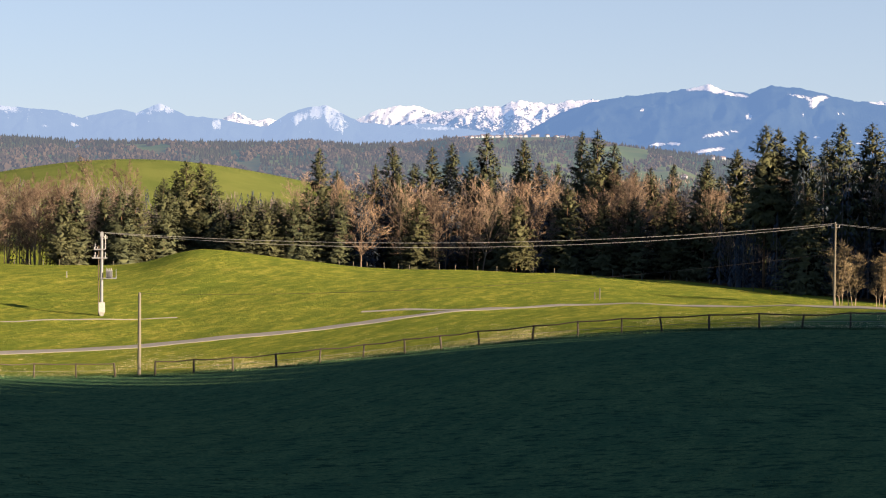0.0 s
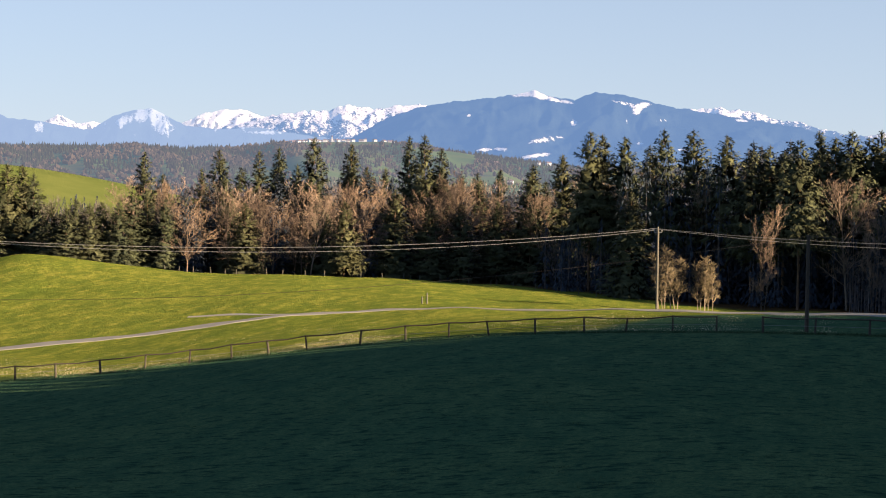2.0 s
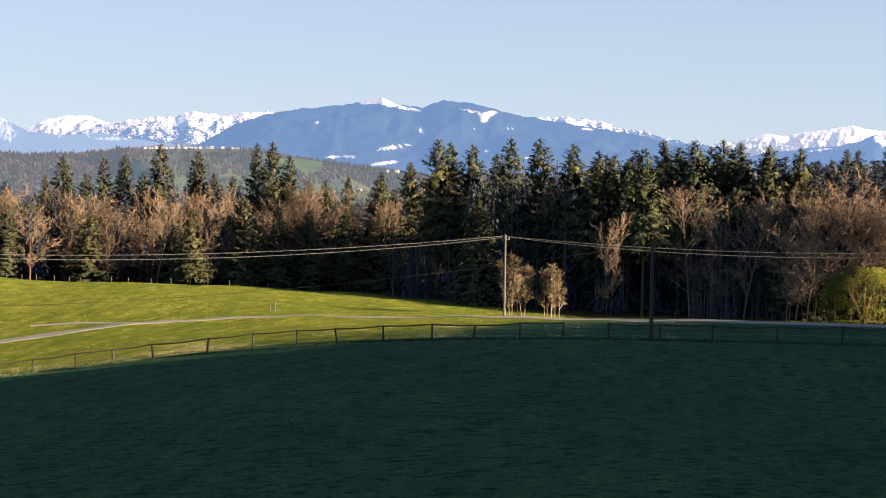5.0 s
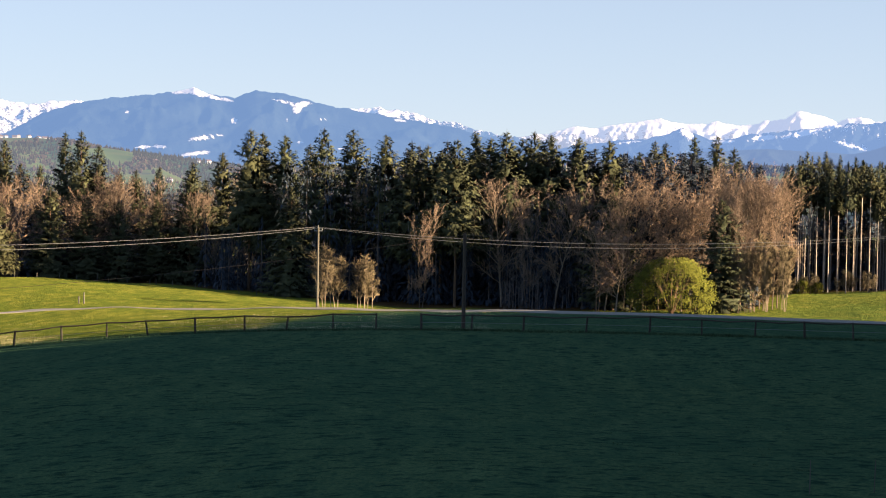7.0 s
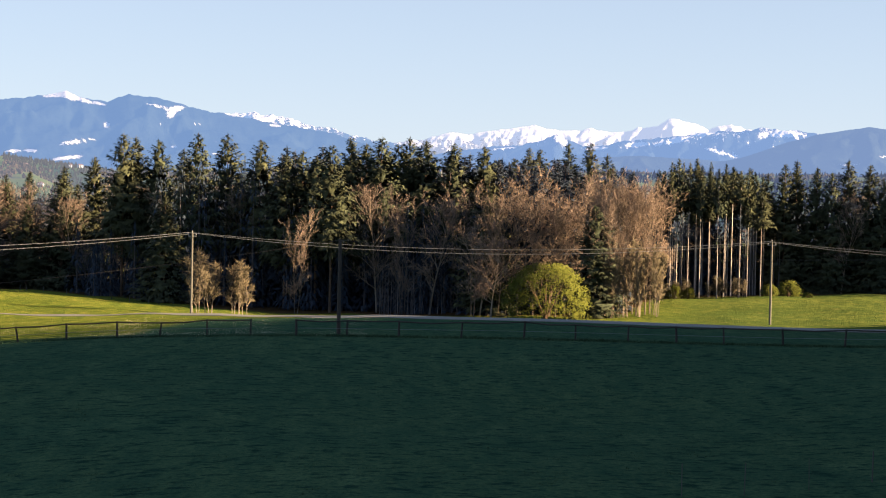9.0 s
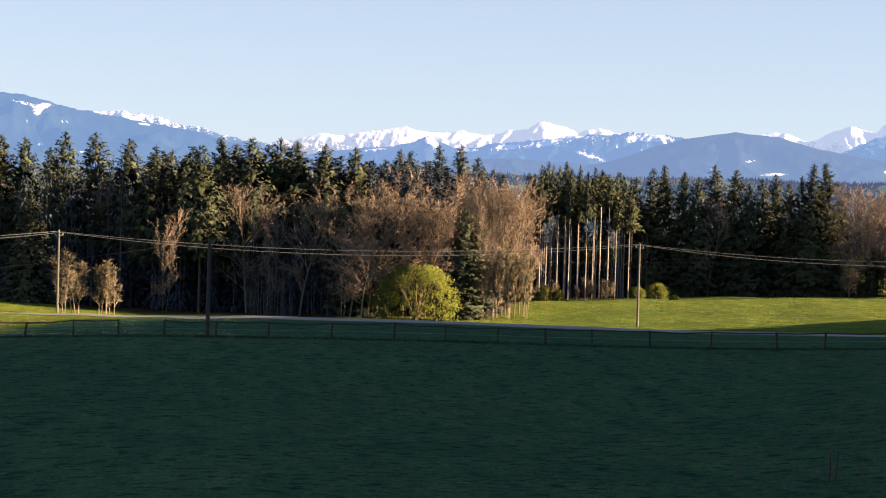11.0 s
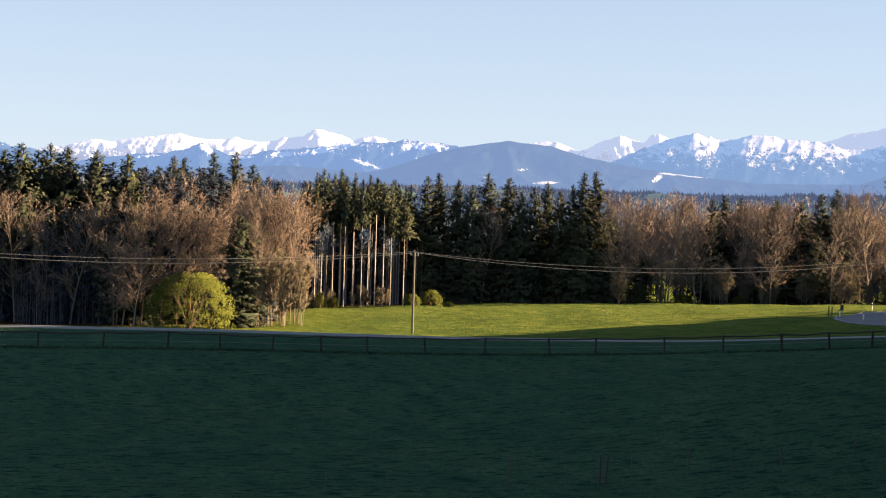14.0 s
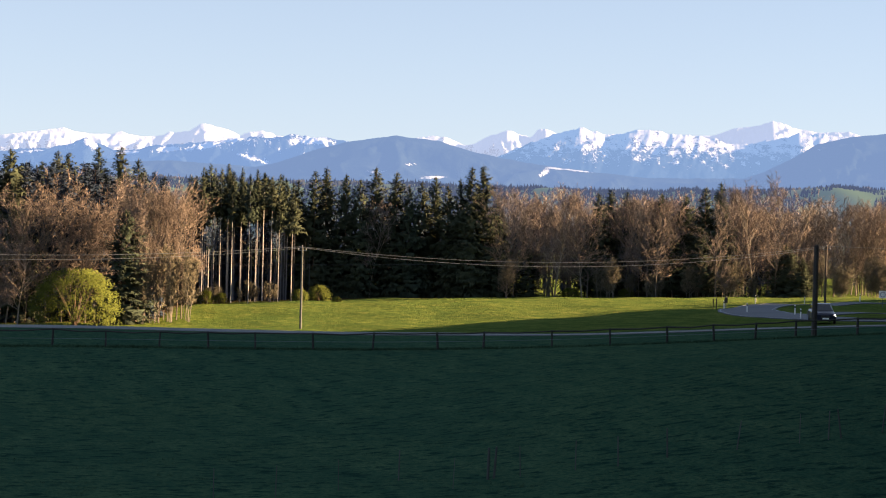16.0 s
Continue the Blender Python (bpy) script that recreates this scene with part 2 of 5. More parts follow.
def build_ground():
    az = np.concatenate([np.arange(-38, 38.01, 0.25), np.arange(42, 322, 4.0)])
    d = np.concatenate([[0.002, 2, 5, 8, 12, 16, 20, 28, 36, 44], np.arange(48, 160, 1.6), np.arange(160, 340, 2.5), np.arange(340, 700, 10), np.arange(700, 1600, 20), np.arange(1600, 4901, 150)])
    A, D = np.meshgrid(az, d, indexing="ij")
    azw = np.where(A > 180, A - 360, A)
    Z = land(azw, D)
    R = np.radians(A)
    verts = np.stack([D * np.sin(R), D * np.cos(R), Z], -1).reshape(-1, 3)
    na, nd = A.shape
    I = np.arange(na * nd).reshape(na, nd)
    J = np.roll(I, -1, 0)
    faces = np.stack([I[:, :-1], I[:, 1:], J[:, 1:], J[:, :-1]], -1).reshape(-1, 4)
    faces = faces[:, ::-1]
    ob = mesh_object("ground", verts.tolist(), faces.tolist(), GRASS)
    edge = np.interp(azw, [-40, -11, -7, -4.5, 4, 8.4, 9.2, 18, 26, 32, 40], [322, 318, 300, 272, 266, 262, 322, 332, 336, 356, 360])
    wood = smooth(D, edge - 4, edge + 6) * (1 - smooth(D, 440, 520))
    wood = wood * (1 - smooth(azw, 19, 21) * smooth(D, 338, 345))
    at = ob.data.attributes.new("wood", "FLOAT", "POINT")
    at.data.foreach_set("value", wood.ravel().astype(np.float32))
    at = ob.data.attributes.new("crop", "FLOAT", "POINT")
    at.data.foreach_set("value", smooth(D, 700, 900).ravel().astype(np.float32))
    # The painted shade hue reaches the fence or lane, faintly the right field.
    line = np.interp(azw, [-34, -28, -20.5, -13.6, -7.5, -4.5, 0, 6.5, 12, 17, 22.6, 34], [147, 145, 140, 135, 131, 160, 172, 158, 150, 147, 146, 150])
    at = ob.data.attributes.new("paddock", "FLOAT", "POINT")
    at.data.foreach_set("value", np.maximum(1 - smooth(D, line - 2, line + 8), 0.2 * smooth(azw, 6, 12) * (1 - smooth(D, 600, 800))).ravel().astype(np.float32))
    ob.data.polygons.foreach_set("use_smooth", [True] * len(ob.data.polygons))
    tagged(ob, "short green meadow grass over gently rolling ground", "ground", kind="structure")


build_ground()


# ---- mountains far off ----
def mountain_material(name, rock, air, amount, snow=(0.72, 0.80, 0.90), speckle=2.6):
    """Rock and woods with snow where the mesh says so; haze is mixed in as an even glow."""
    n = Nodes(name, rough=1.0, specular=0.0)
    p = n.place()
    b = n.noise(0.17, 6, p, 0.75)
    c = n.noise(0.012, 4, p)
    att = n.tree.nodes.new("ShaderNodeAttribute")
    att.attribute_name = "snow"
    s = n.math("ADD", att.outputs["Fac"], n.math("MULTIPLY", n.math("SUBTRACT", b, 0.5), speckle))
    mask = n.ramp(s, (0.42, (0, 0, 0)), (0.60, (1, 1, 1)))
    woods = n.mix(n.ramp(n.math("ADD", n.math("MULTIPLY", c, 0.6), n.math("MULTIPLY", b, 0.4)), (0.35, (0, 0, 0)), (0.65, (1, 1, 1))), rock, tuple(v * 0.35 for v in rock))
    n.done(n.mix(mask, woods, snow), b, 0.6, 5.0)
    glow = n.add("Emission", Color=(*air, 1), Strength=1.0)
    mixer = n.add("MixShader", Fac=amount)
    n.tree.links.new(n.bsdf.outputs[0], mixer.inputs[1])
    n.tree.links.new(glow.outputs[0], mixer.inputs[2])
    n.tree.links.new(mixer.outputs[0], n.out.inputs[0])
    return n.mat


def range_of_peaks(name, profile, dist, depth, material, label, jagged=1.0, relief=0.2, spurs=0.9, snow=(9.0, 1.0, 0.0), patches=(), streak=0.5, slope=0.5):
    """A mountain range in relief: a ridge line that falls towards the lookout in spurs and gullies.
    snow: the elevation in degrees at which it starts, how fast it grows and how patchy it is; patches: (heading, elevation, half width, half height, slant)."""
    pa, pe = np.array(profile).T
    bare = snow[0] > 5
    az = np.arange(max(-35, pa[0]), min(35, pa[-1]), 0.06 if bare else 0.045)
    rows = np.linspace(0, 1, 54 if bare else 50) ** 1.1
    crest = np.interp(az, pa, pe)
    verts, white = [], []
    for i, a in enumerate(az):
        jag = noise.fractal(Vector((a * 3.1, dist * 0.01, 0)), 0.8, 2.0, 5) * 4.5 * jagged
        tall = dist * math.tan(math.radians(crest[i]))
        for v in rows:
            warp = 0.5 * noise.noise(Vector((a * 0.7, v * 2.4, dist * 0.003)))
            q = Vector((a * spurs + warp + v * slope, v * 4.0, dist * 0.013))
            spur = noise.ridged_multi_fractal(q, 0.9, 2.1, 4, 1.0, 2.0) - 1.1
            fine = noise.fractal(Vector((a * 6.5, v * 16.0, dist * 0.02)), 0.75, 2.0, 4)
            body = min(1, v * 7) * (1 - v)
            r = dist - depth * v - fine * 2.5 * jagged * min(1, v * 6)
            z = EYE + tall * (1 - v) + jag * math.exp(-v * 34) - 40 * v + tall * relief * spur * body
            verts.append((r * math.sin(math.radians(a)), r * math.cos(math.radians(a)), z * (r / dist) ** 0.2))
            el = math.degrees(math.atan2(verts[-1][2] - EYE, r))
            gully = noise.fractal(Vector((a * 7.0 + warp * 3, el * 2.2, 9.0)), 0.7, 2.0, 3)
            w = 0.5 + (el - snow[0]) * snow[1] + snow[2] * noise.fractal(Vector((a * 3.2, el * 7, 3.0)), 0.6, 2.0, 4) + streak * gully
            for pa0, pe0, wa, we, slant in patches:
                g = ((a - pa0) / wa) ** 2 + ((el - pe0 - slant * (a - pa0)) / we) ** 2
                w = max(w, 1.05 - 0.6 * g + 0.6 * streak * gully)
            white.append(min(1.6, max(-1.0, w)))
    n, m = len(az), len(rows)
    faces = [(i * m + j, i * m + j + 1, (i + 1) * m + j + 1, (i + 1) * m + j) for i in range(n - 1) for j in range(m - 1)]
    ob = mesh_object(name, verts, faces, material)
    ob.data.attributes.new("snow", "FLOAT", "POINT").data.foreach_set("value", np.array(white, np.float32))
    ob.data.polygons.foreach_set("use_smooth", [True] * len(ob.data.polygons))
    return tagged(ob, label, "mountain", kind="structure")


FAR_WHITE_LEFT = [(-25.6, 1.8), (-25.1, 2.07), (-24.72, 2.26), (-24.3, 2.14), (-24.09, 2.04), (-23.64, 2.09), (-23.2, 1.95), (-22.1, 1.84), (-20.84, 2.09), (-20.39, 2.3), (-19.9, 2.46), (-19.49, 2.56), (-18.7, 2.52), (-18.2, 2.36), (-17, 2.2)]
SPECKLED_LEFT = [(-20.6, 1.6), (-19.9, 1.85), (-19.0, 2.12), (-18.23, 2.36), (-17.34, 2.49), (-16.7, 2.58), (-16.2, 2.55), (-15.63, 2.80), (-15.1, 2.68), (-14.45, 2.68), (-13.8, 2.79), (-13.2, 2.82), (-12.3, 2.6)]
ROCK_MIDDLE = [(-6, 2.4), (-4.5, 2.78), (-3.7, 2.82), (-3.0, 2.72), (-2.46, 2.67), (-1.83, 2.42), (-1.3, 2.41), (-0.6, 2.19), (0.4, 2.0), (1.8, 1.8)]
FAR_WHITE_MID = [(0.3, 1.9), (1.0, 1.98), (1.84, 2.1), (2.6, 2.32), (3.4, 2.3), (3.8, 2.4), (4.72, 2.52), (5.38, 2.61), (6.18, 2.45), (6.8, 2.47), (7.12, 2.53), (8.07, 2.42), (8.68, 2.6), (9.22, 2.66), (9.73, 2.93), (10.38, 2.76), (10.87, 2.58), (11.28, 2.69), (11.62, 2.74), (12.04, 2.58), (13.2, 2.5), (14.7, 2.4)]
SPUR_MID = [(1.5, 1.5), (3.4, 1.83), (4.07, 1.94), (4.93, 1.97), (5.4, 2.1), (6.05, 2.33), (6.4, 2.2), (6.9, 1.95), (7.5, 2.0), (8.2, 2.16), (9.2, 2.24), (10.1, 2.36), (11.35, 2.55), (11.9, 2.5), (12.45, 2.63), (13.2, 2.58), (14.1, 2.52), (15, 2.3)]
FAR_WHITE_RIGHT = [(15.5, 2.5), (16.66, 2.68), (17.36, 2.72), (18.1, 2.47), (18.48, 2.55), (18.89, 2.77), (19.44, 2.98), (19.8, 2.86), (20.2, 2.74), (20.41, 3.0), (20.69, 3.02), (21.1, 2.9), (22.0, 2.9), (23.3, 2.9), (25.5, 2.9), (26.0, 2.98), (26.55, 3.14), (27.23, 3.26), (27.89, 3.45), (28.37, 3.31), (28.78, 3.15), (29.45, 3.09), (30.24, 3.14), (30.6, 3.01), (33, 3.0), (36, 2.9)]
SPECKLED_RIGHT = [(18.6, 1.9), (19.5, 2.28), (20.3, 2.62), (20.8, 2.86), (21.18, 2.96), (21.8, 3.12), (22.28, 3.0), (22.6, 2.84), (23.0, 2.94), (23.47, 3.08), (24.02, 3.1), (24.58, 2.97), (25.54, 2.92), (26.2, 2.78), (26.7, 2.68), (27.3, 2.74), (28.0, 2.86), (28.7, 3.08), (29.3, 3.03), (30.2, 2.98), (33, 2.9), (36, 2.8)]
FOREHILLS = [(-40, 2.3), (-32.0, 2.35), (-31.5, 2.31), (-30.3, 2.24), (-29.5, 2.03), (-28.3, 2.32), (-27.8, 2.2), (-27.1, 2.52), (-26.2, 2.14), (-25.3, 2.07), (-24.1, 1.87), (-23.7, 1.82), (-23.0, 2.28), (-22.4, 2.47), (-21.8, 2.55), (-21.2, 2.25), (-20.7, 2.01), (-19.6, 1.93), (-18.5, 2.02), (-17.8, 1.9), (-16.2, 1.7)]
BROAD_MOUNTAIN = [(-17, 1.2), (-15.4, 1.74), (-14.3, 2.39), (-13.2, 2.76), (-12.3, 2.91), (-10.9, 3.08), (-10.2, 3.19), (-9.85, 3.25), (-9.57, 3.34), (-9.2, 3.16), (-8.8, 3.08), (-8.3, 3.05), (-7.6, 3.30), (-7.2, 3.21), (-6.9, 3.26), (-6.1, 3.05), (-5.4, 2.88), (-4.5, 2.73), (-3.8, 2.63), (-2.6, 2.44), (-1.2, 2.23), (-0.6, 2.05), (0.1, 1.85), (2, 1.3)]
DOME = [(1.8, 1.2), (5.0, 1.4), (6.8, 1.6), (8.7, 1.7), (10.5, 1.62), (11.4, 1.58), (11.9, 1.68), (13.2, 2.15), (14.4, 2.49), (15.8, 2.7), (17.2, 2.58), (18.3, 2.27), (19.4, 2.05), (21.3, 1.78), (24.0, 1.55), (27.0, 1.6), (27.6, 1.8), (28.5, 2.28), (29.3, 2.74), (30.4, 2.99), (31.3, 3.07), (36, 3.1), (40, 2.9)]
# The blue and pale tones are mostly haze, put in as each range's glow.
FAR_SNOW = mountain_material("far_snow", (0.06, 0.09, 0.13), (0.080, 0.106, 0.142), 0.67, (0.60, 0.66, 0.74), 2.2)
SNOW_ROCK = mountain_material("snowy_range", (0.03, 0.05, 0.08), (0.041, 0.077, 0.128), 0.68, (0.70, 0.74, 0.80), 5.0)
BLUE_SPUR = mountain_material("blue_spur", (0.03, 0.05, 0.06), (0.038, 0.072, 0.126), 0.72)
# The snow colour is greyed here too, to look hazier.
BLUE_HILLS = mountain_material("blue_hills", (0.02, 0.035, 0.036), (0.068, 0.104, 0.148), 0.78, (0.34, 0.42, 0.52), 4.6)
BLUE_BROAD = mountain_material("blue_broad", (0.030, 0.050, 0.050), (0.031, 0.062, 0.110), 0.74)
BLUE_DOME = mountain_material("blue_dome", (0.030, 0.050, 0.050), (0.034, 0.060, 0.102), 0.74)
SUMMIT_SNOW = [(-9.85, 3.2, 0.42, 0.072, 0.14), (-9.45, 3.2, 0.308, 0.144, -0.2), (-9.1, 3.07, 0.476, 0.064, -0.25), (-8.55, 2.97, 0.224, 0.048, -0.2), (-8.84, 3.17, 0.14, 0.032, 0), (-6.75, 2.96, 0.35, 0.04, -0.14), (-6.16, 2.87, 0.28, 0.096, 0.15), (-6.27, 2.74, 0.154, 0.16, 0.5), (-11.67, 2.47, 0.084, 0.08, 0), (-9.15, 1.76, 0.476, 0.08, 0.12), (-9.55, 1.68, 0.224, 0.056, 0.1), (-9.5, 1.23, 0.56, 0.064, 0.15), (-10.65, 1.43, 0.238, 0.048, 0), (-11.18, 1.4, 0.28, 0.056, 0.05), (-6.18, 1.67, 0.12, 0.05, 0), (-4.89, 1.45, 0.224, 0.056, 0), (-4.92, 1.81, 0.168, 0.048, 0), (-6.64, 2.38, 0.03, 0.1, 0), (-8.3, 2.3, 0.098, 0.096, 0), (-5.5, 2.4, 0.168, 0.048, 0), (-3, 2.42, 0.196, 0.048, -0.1)]
SPUR_SNOW = [(11.25, 1.85, 0.7, 0.05, -0.3), (13.2, 2.48, 0.7, 0.12, 0.0), (12.6, 2.4, 0.25, 0.1, 0.2), (8.6, 2.05, 0.5, 0.08, 0.1), (9.8, 2.2, 0.6, 0.1, 0.2), (6.2, 2.15, 0.2, 0.14, -0.4), (7.3, 1.9, 0.4, 0.05, 0.1), (10.7, 2.42, 0.4, 0.05, 0.15), (4.3, 1.85, 0.5, 0.03, 0.1)]
DOME_SNOW = [(16.35, 1.8, 0.224, 0.032, 0), (15.2, 1.53, 0.35, 0.048, 0.1), (17.1, 1.4, 0.42, 0.048, 0.05), (21.1, 1.79, 0.392, 0.04, -0.05), (20.65, 1.62, 0.168, 0.112, 0.5), (21.7, 1.74, 0.56, 0.032, -0.08), (29.4, 2.55, 0.14, 0.032, 0)]
HILL_SNOW = [(-31.85, 2.28, 0.4, 0.12, -0.1), (-27.05, 2.38, 0.4, 0.13, -0.1), (-27.6, 2.2, 0.25, 0.05, 0), (-21.85, 2.35, 0.55, 0.22, 0.1), (-21.5, 2.05, 0.3, 0.25, -0.4), (-22.6, 2.15, 0.3, 0.12, 0.3), (-25.3, 1.85, 0.12, 0.15, 0), (-29.7, 1.8, 0.15, 0.05, 0), (-30.6, 1.75, 0.1, 0.06, 0), (-18.2, 1.85, 0.5, 0.05, 0)]
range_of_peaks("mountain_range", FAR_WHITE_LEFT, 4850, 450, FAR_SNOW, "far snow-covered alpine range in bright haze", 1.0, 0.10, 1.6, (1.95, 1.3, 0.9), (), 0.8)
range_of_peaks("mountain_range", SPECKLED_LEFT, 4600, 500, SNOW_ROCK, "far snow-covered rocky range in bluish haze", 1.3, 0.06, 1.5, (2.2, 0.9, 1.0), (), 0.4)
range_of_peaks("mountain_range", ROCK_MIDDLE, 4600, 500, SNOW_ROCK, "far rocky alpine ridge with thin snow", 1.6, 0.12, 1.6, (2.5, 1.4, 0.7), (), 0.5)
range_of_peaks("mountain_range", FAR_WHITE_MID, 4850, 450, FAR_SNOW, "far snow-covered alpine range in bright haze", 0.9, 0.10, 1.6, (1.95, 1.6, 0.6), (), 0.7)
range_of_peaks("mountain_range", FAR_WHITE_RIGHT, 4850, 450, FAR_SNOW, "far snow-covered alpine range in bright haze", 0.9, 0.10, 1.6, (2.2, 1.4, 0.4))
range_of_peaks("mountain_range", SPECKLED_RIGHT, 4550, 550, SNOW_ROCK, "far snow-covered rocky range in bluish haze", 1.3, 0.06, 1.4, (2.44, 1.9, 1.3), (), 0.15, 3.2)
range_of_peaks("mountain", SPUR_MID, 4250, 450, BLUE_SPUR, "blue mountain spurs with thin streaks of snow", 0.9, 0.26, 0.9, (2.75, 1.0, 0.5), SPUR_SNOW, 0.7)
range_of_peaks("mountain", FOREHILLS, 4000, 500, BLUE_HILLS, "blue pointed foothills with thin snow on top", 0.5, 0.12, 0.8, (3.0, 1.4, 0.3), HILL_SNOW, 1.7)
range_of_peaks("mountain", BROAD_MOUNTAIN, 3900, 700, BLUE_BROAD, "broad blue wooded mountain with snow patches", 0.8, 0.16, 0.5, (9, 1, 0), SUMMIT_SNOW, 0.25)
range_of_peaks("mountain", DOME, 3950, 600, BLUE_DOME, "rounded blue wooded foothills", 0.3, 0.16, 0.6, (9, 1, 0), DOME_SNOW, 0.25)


# ---- rolling country between the meadow's woods and the mountains ----
def far_height(az, d):
    """Height of the far hills; they climb away from the lookout."""
    top = np.interp(az, [-40, -33, -29, -24, -19, -17, -14.5, -11, -9, -6, -2, 4, 12, 19, 23, 27, 29.5, 32, 40], [84, 86, 80, 82, 84, 100, 103, 78, 62, 56, 62, 74, 76, 74, 72, 76, 88, 86, 84])
    wave = 5 * np.sin(az * 1.3 + d * 0.004) + 3.5 * np.sin(az * 2.9 + 1 + d * 0.007)
    return -24 + (top + 24) * smooth(d, 1750, 3350) + wave * smooth(d, 1800, 2300) * (1 - smooth(d, 3000, 3300))


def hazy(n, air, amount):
    """Mixes haze into a far surface's own shader as a flat glow."""
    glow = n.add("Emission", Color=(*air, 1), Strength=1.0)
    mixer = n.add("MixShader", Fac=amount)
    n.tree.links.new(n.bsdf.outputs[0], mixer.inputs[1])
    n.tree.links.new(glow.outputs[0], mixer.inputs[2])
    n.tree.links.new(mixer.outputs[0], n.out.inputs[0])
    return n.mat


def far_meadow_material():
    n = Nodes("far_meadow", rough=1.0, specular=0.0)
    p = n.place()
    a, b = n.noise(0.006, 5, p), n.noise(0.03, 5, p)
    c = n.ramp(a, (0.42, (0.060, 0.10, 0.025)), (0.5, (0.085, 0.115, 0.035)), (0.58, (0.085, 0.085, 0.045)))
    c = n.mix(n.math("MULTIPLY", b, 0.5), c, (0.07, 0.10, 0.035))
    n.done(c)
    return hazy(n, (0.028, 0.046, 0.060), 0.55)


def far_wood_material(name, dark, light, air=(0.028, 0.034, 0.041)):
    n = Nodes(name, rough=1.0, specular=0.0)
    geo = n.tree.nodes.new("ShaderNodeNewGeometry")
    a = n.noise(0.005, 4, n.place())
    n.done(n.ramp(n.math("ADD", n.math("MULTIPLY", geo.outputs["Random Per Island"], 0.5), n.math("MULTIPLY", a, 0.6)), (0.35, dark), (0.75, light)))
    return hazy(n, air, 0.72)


def build_far_country():
    az = np.arange(-42, 42.01, 0.2)
    d = np.concatenate([np.arange(1700, 3400, 25), [3420, 3500, 3600]])
    A, D = np.meshgrid(az, d, indexing="ij")
    Z = far_height(A, D) - 40 * smooth(D, 3400, 3600)
    R = np.radians(A)
    verts = np.stack([D * np.sin(R), D * np.cos(R), Z], -1).reshape(-1, 3)
    na, nd = A.shape
    I = np.arange(na * nd).reshape(na, nd)
    faces = np.stack([I[:-1, :-1], I[1:, :-1], I[1:, 1:], I[:-1, 1:]], -1).reshape(-1, 4)
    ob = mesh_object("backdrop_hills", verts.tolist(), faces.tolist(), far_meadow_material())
    ob.data.polygons.foreach_set("use_smooth", [True] * len(ob.data.polygons))
    tagged(ob, "far rolling hills with meadows in light haze", "hills", kind="structure")
    # woods on them
    rnd = random.Random(17)
    both = {(c, near): ([], []) for c in (True, False) for near in (True, False)}
    for k in range(46000):
        a, dd = rnd.uniform(-40, 38), 1750 + 1640 * rnd.random() ** 0.6
        cover = 0.97 if a < -18.5 else 0.68 if a < -9 else 0.55 if a < 13 else 0.92 if a < 28.5 else 0.4
        patch = 0.5 + 0.9 * noise.fractal(Vector((a * 0.55, dd * 0.0022, 7.0)), 0.9, 2.0, 3)
        if patch > cover and not (dd > 3320 and rnd.random() < 0.5 and not -18 < a < -9):
            continue
        if -18.4 < a < -13.4 and dd > 3080:
            continue
        h = (rnd.uniform(4.5, 8.5) if rnd.random() < 0.95 else 11) * (1.2 if a < -18.5 else 1.0)
        r = math.radians(a)
        x, y, z = dd * math.sin(r), dd * math.cos(r), float(far_height(a, dd)) - 0.5
        n = 4
        conifer = noise.noise(Vector((a * 0.5, dd * 0.004, 1.0))) + rnd.gauss(0, 0.16) > ((0.16 - 0.34 * float(smooth(dd, 2500, 3300))) if a < -18.5 else -0.1 if a < 13 else -0.6)
        verts, faces = both[conifer, a > 5]
        i = len(verts)
        w = h * (rnd.uniform(0.2, 0.3) if conifer else rnd.uniform(0.3, 0.48))
        turn = rnd.uniform(0, 1.2)
        ring = [(math.cos(turn + 6.283 * q / n), math.sin(turn + 6.283 * q / n)) for q in range(n)]
        if conifer:
            verts += [(x + c * w, y + s * w, z) for c, s in ring] + [(x, y, z + h)]
            faces += [(i + q, i + (q + 1) % n, i + n) for q in range(n)]
        else:
            h *= 0.75
            verts += [(x + c * w * 0.6, y + s * w * 0.6, z) for c, s in ring]
            verts += [(x + c * w * rnd.uniform(0.8, 1.1), y + s * w, z + h * rnd.uniform(0.45, 0.7)) for c, s in ring] + [(x, y, z + h)]
            for q in range(n):
                faces += [(i + q, i + (q + 1) % n, i + n + (q + 1) % n, i + n + q), (i + n + q, i + n + (q + 1) % n, i + 2 * n)]
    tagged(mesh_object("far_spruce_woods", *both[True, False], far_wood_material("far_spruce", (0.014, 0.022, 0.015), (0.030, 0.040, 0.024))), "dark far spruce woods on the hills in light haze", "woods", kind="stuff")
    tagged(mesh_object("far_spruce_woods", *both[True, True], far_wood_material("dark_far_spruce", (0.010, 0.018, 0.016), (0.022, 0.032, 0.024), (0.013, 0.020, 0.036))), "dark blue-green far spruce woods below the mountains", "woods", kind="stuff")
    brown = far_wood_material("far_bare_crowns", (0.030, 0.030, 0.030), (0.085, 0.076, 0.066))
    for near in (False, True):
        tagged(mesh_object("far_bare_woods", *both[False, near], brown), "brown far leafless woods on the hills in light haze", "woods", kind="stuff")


build_far_country()


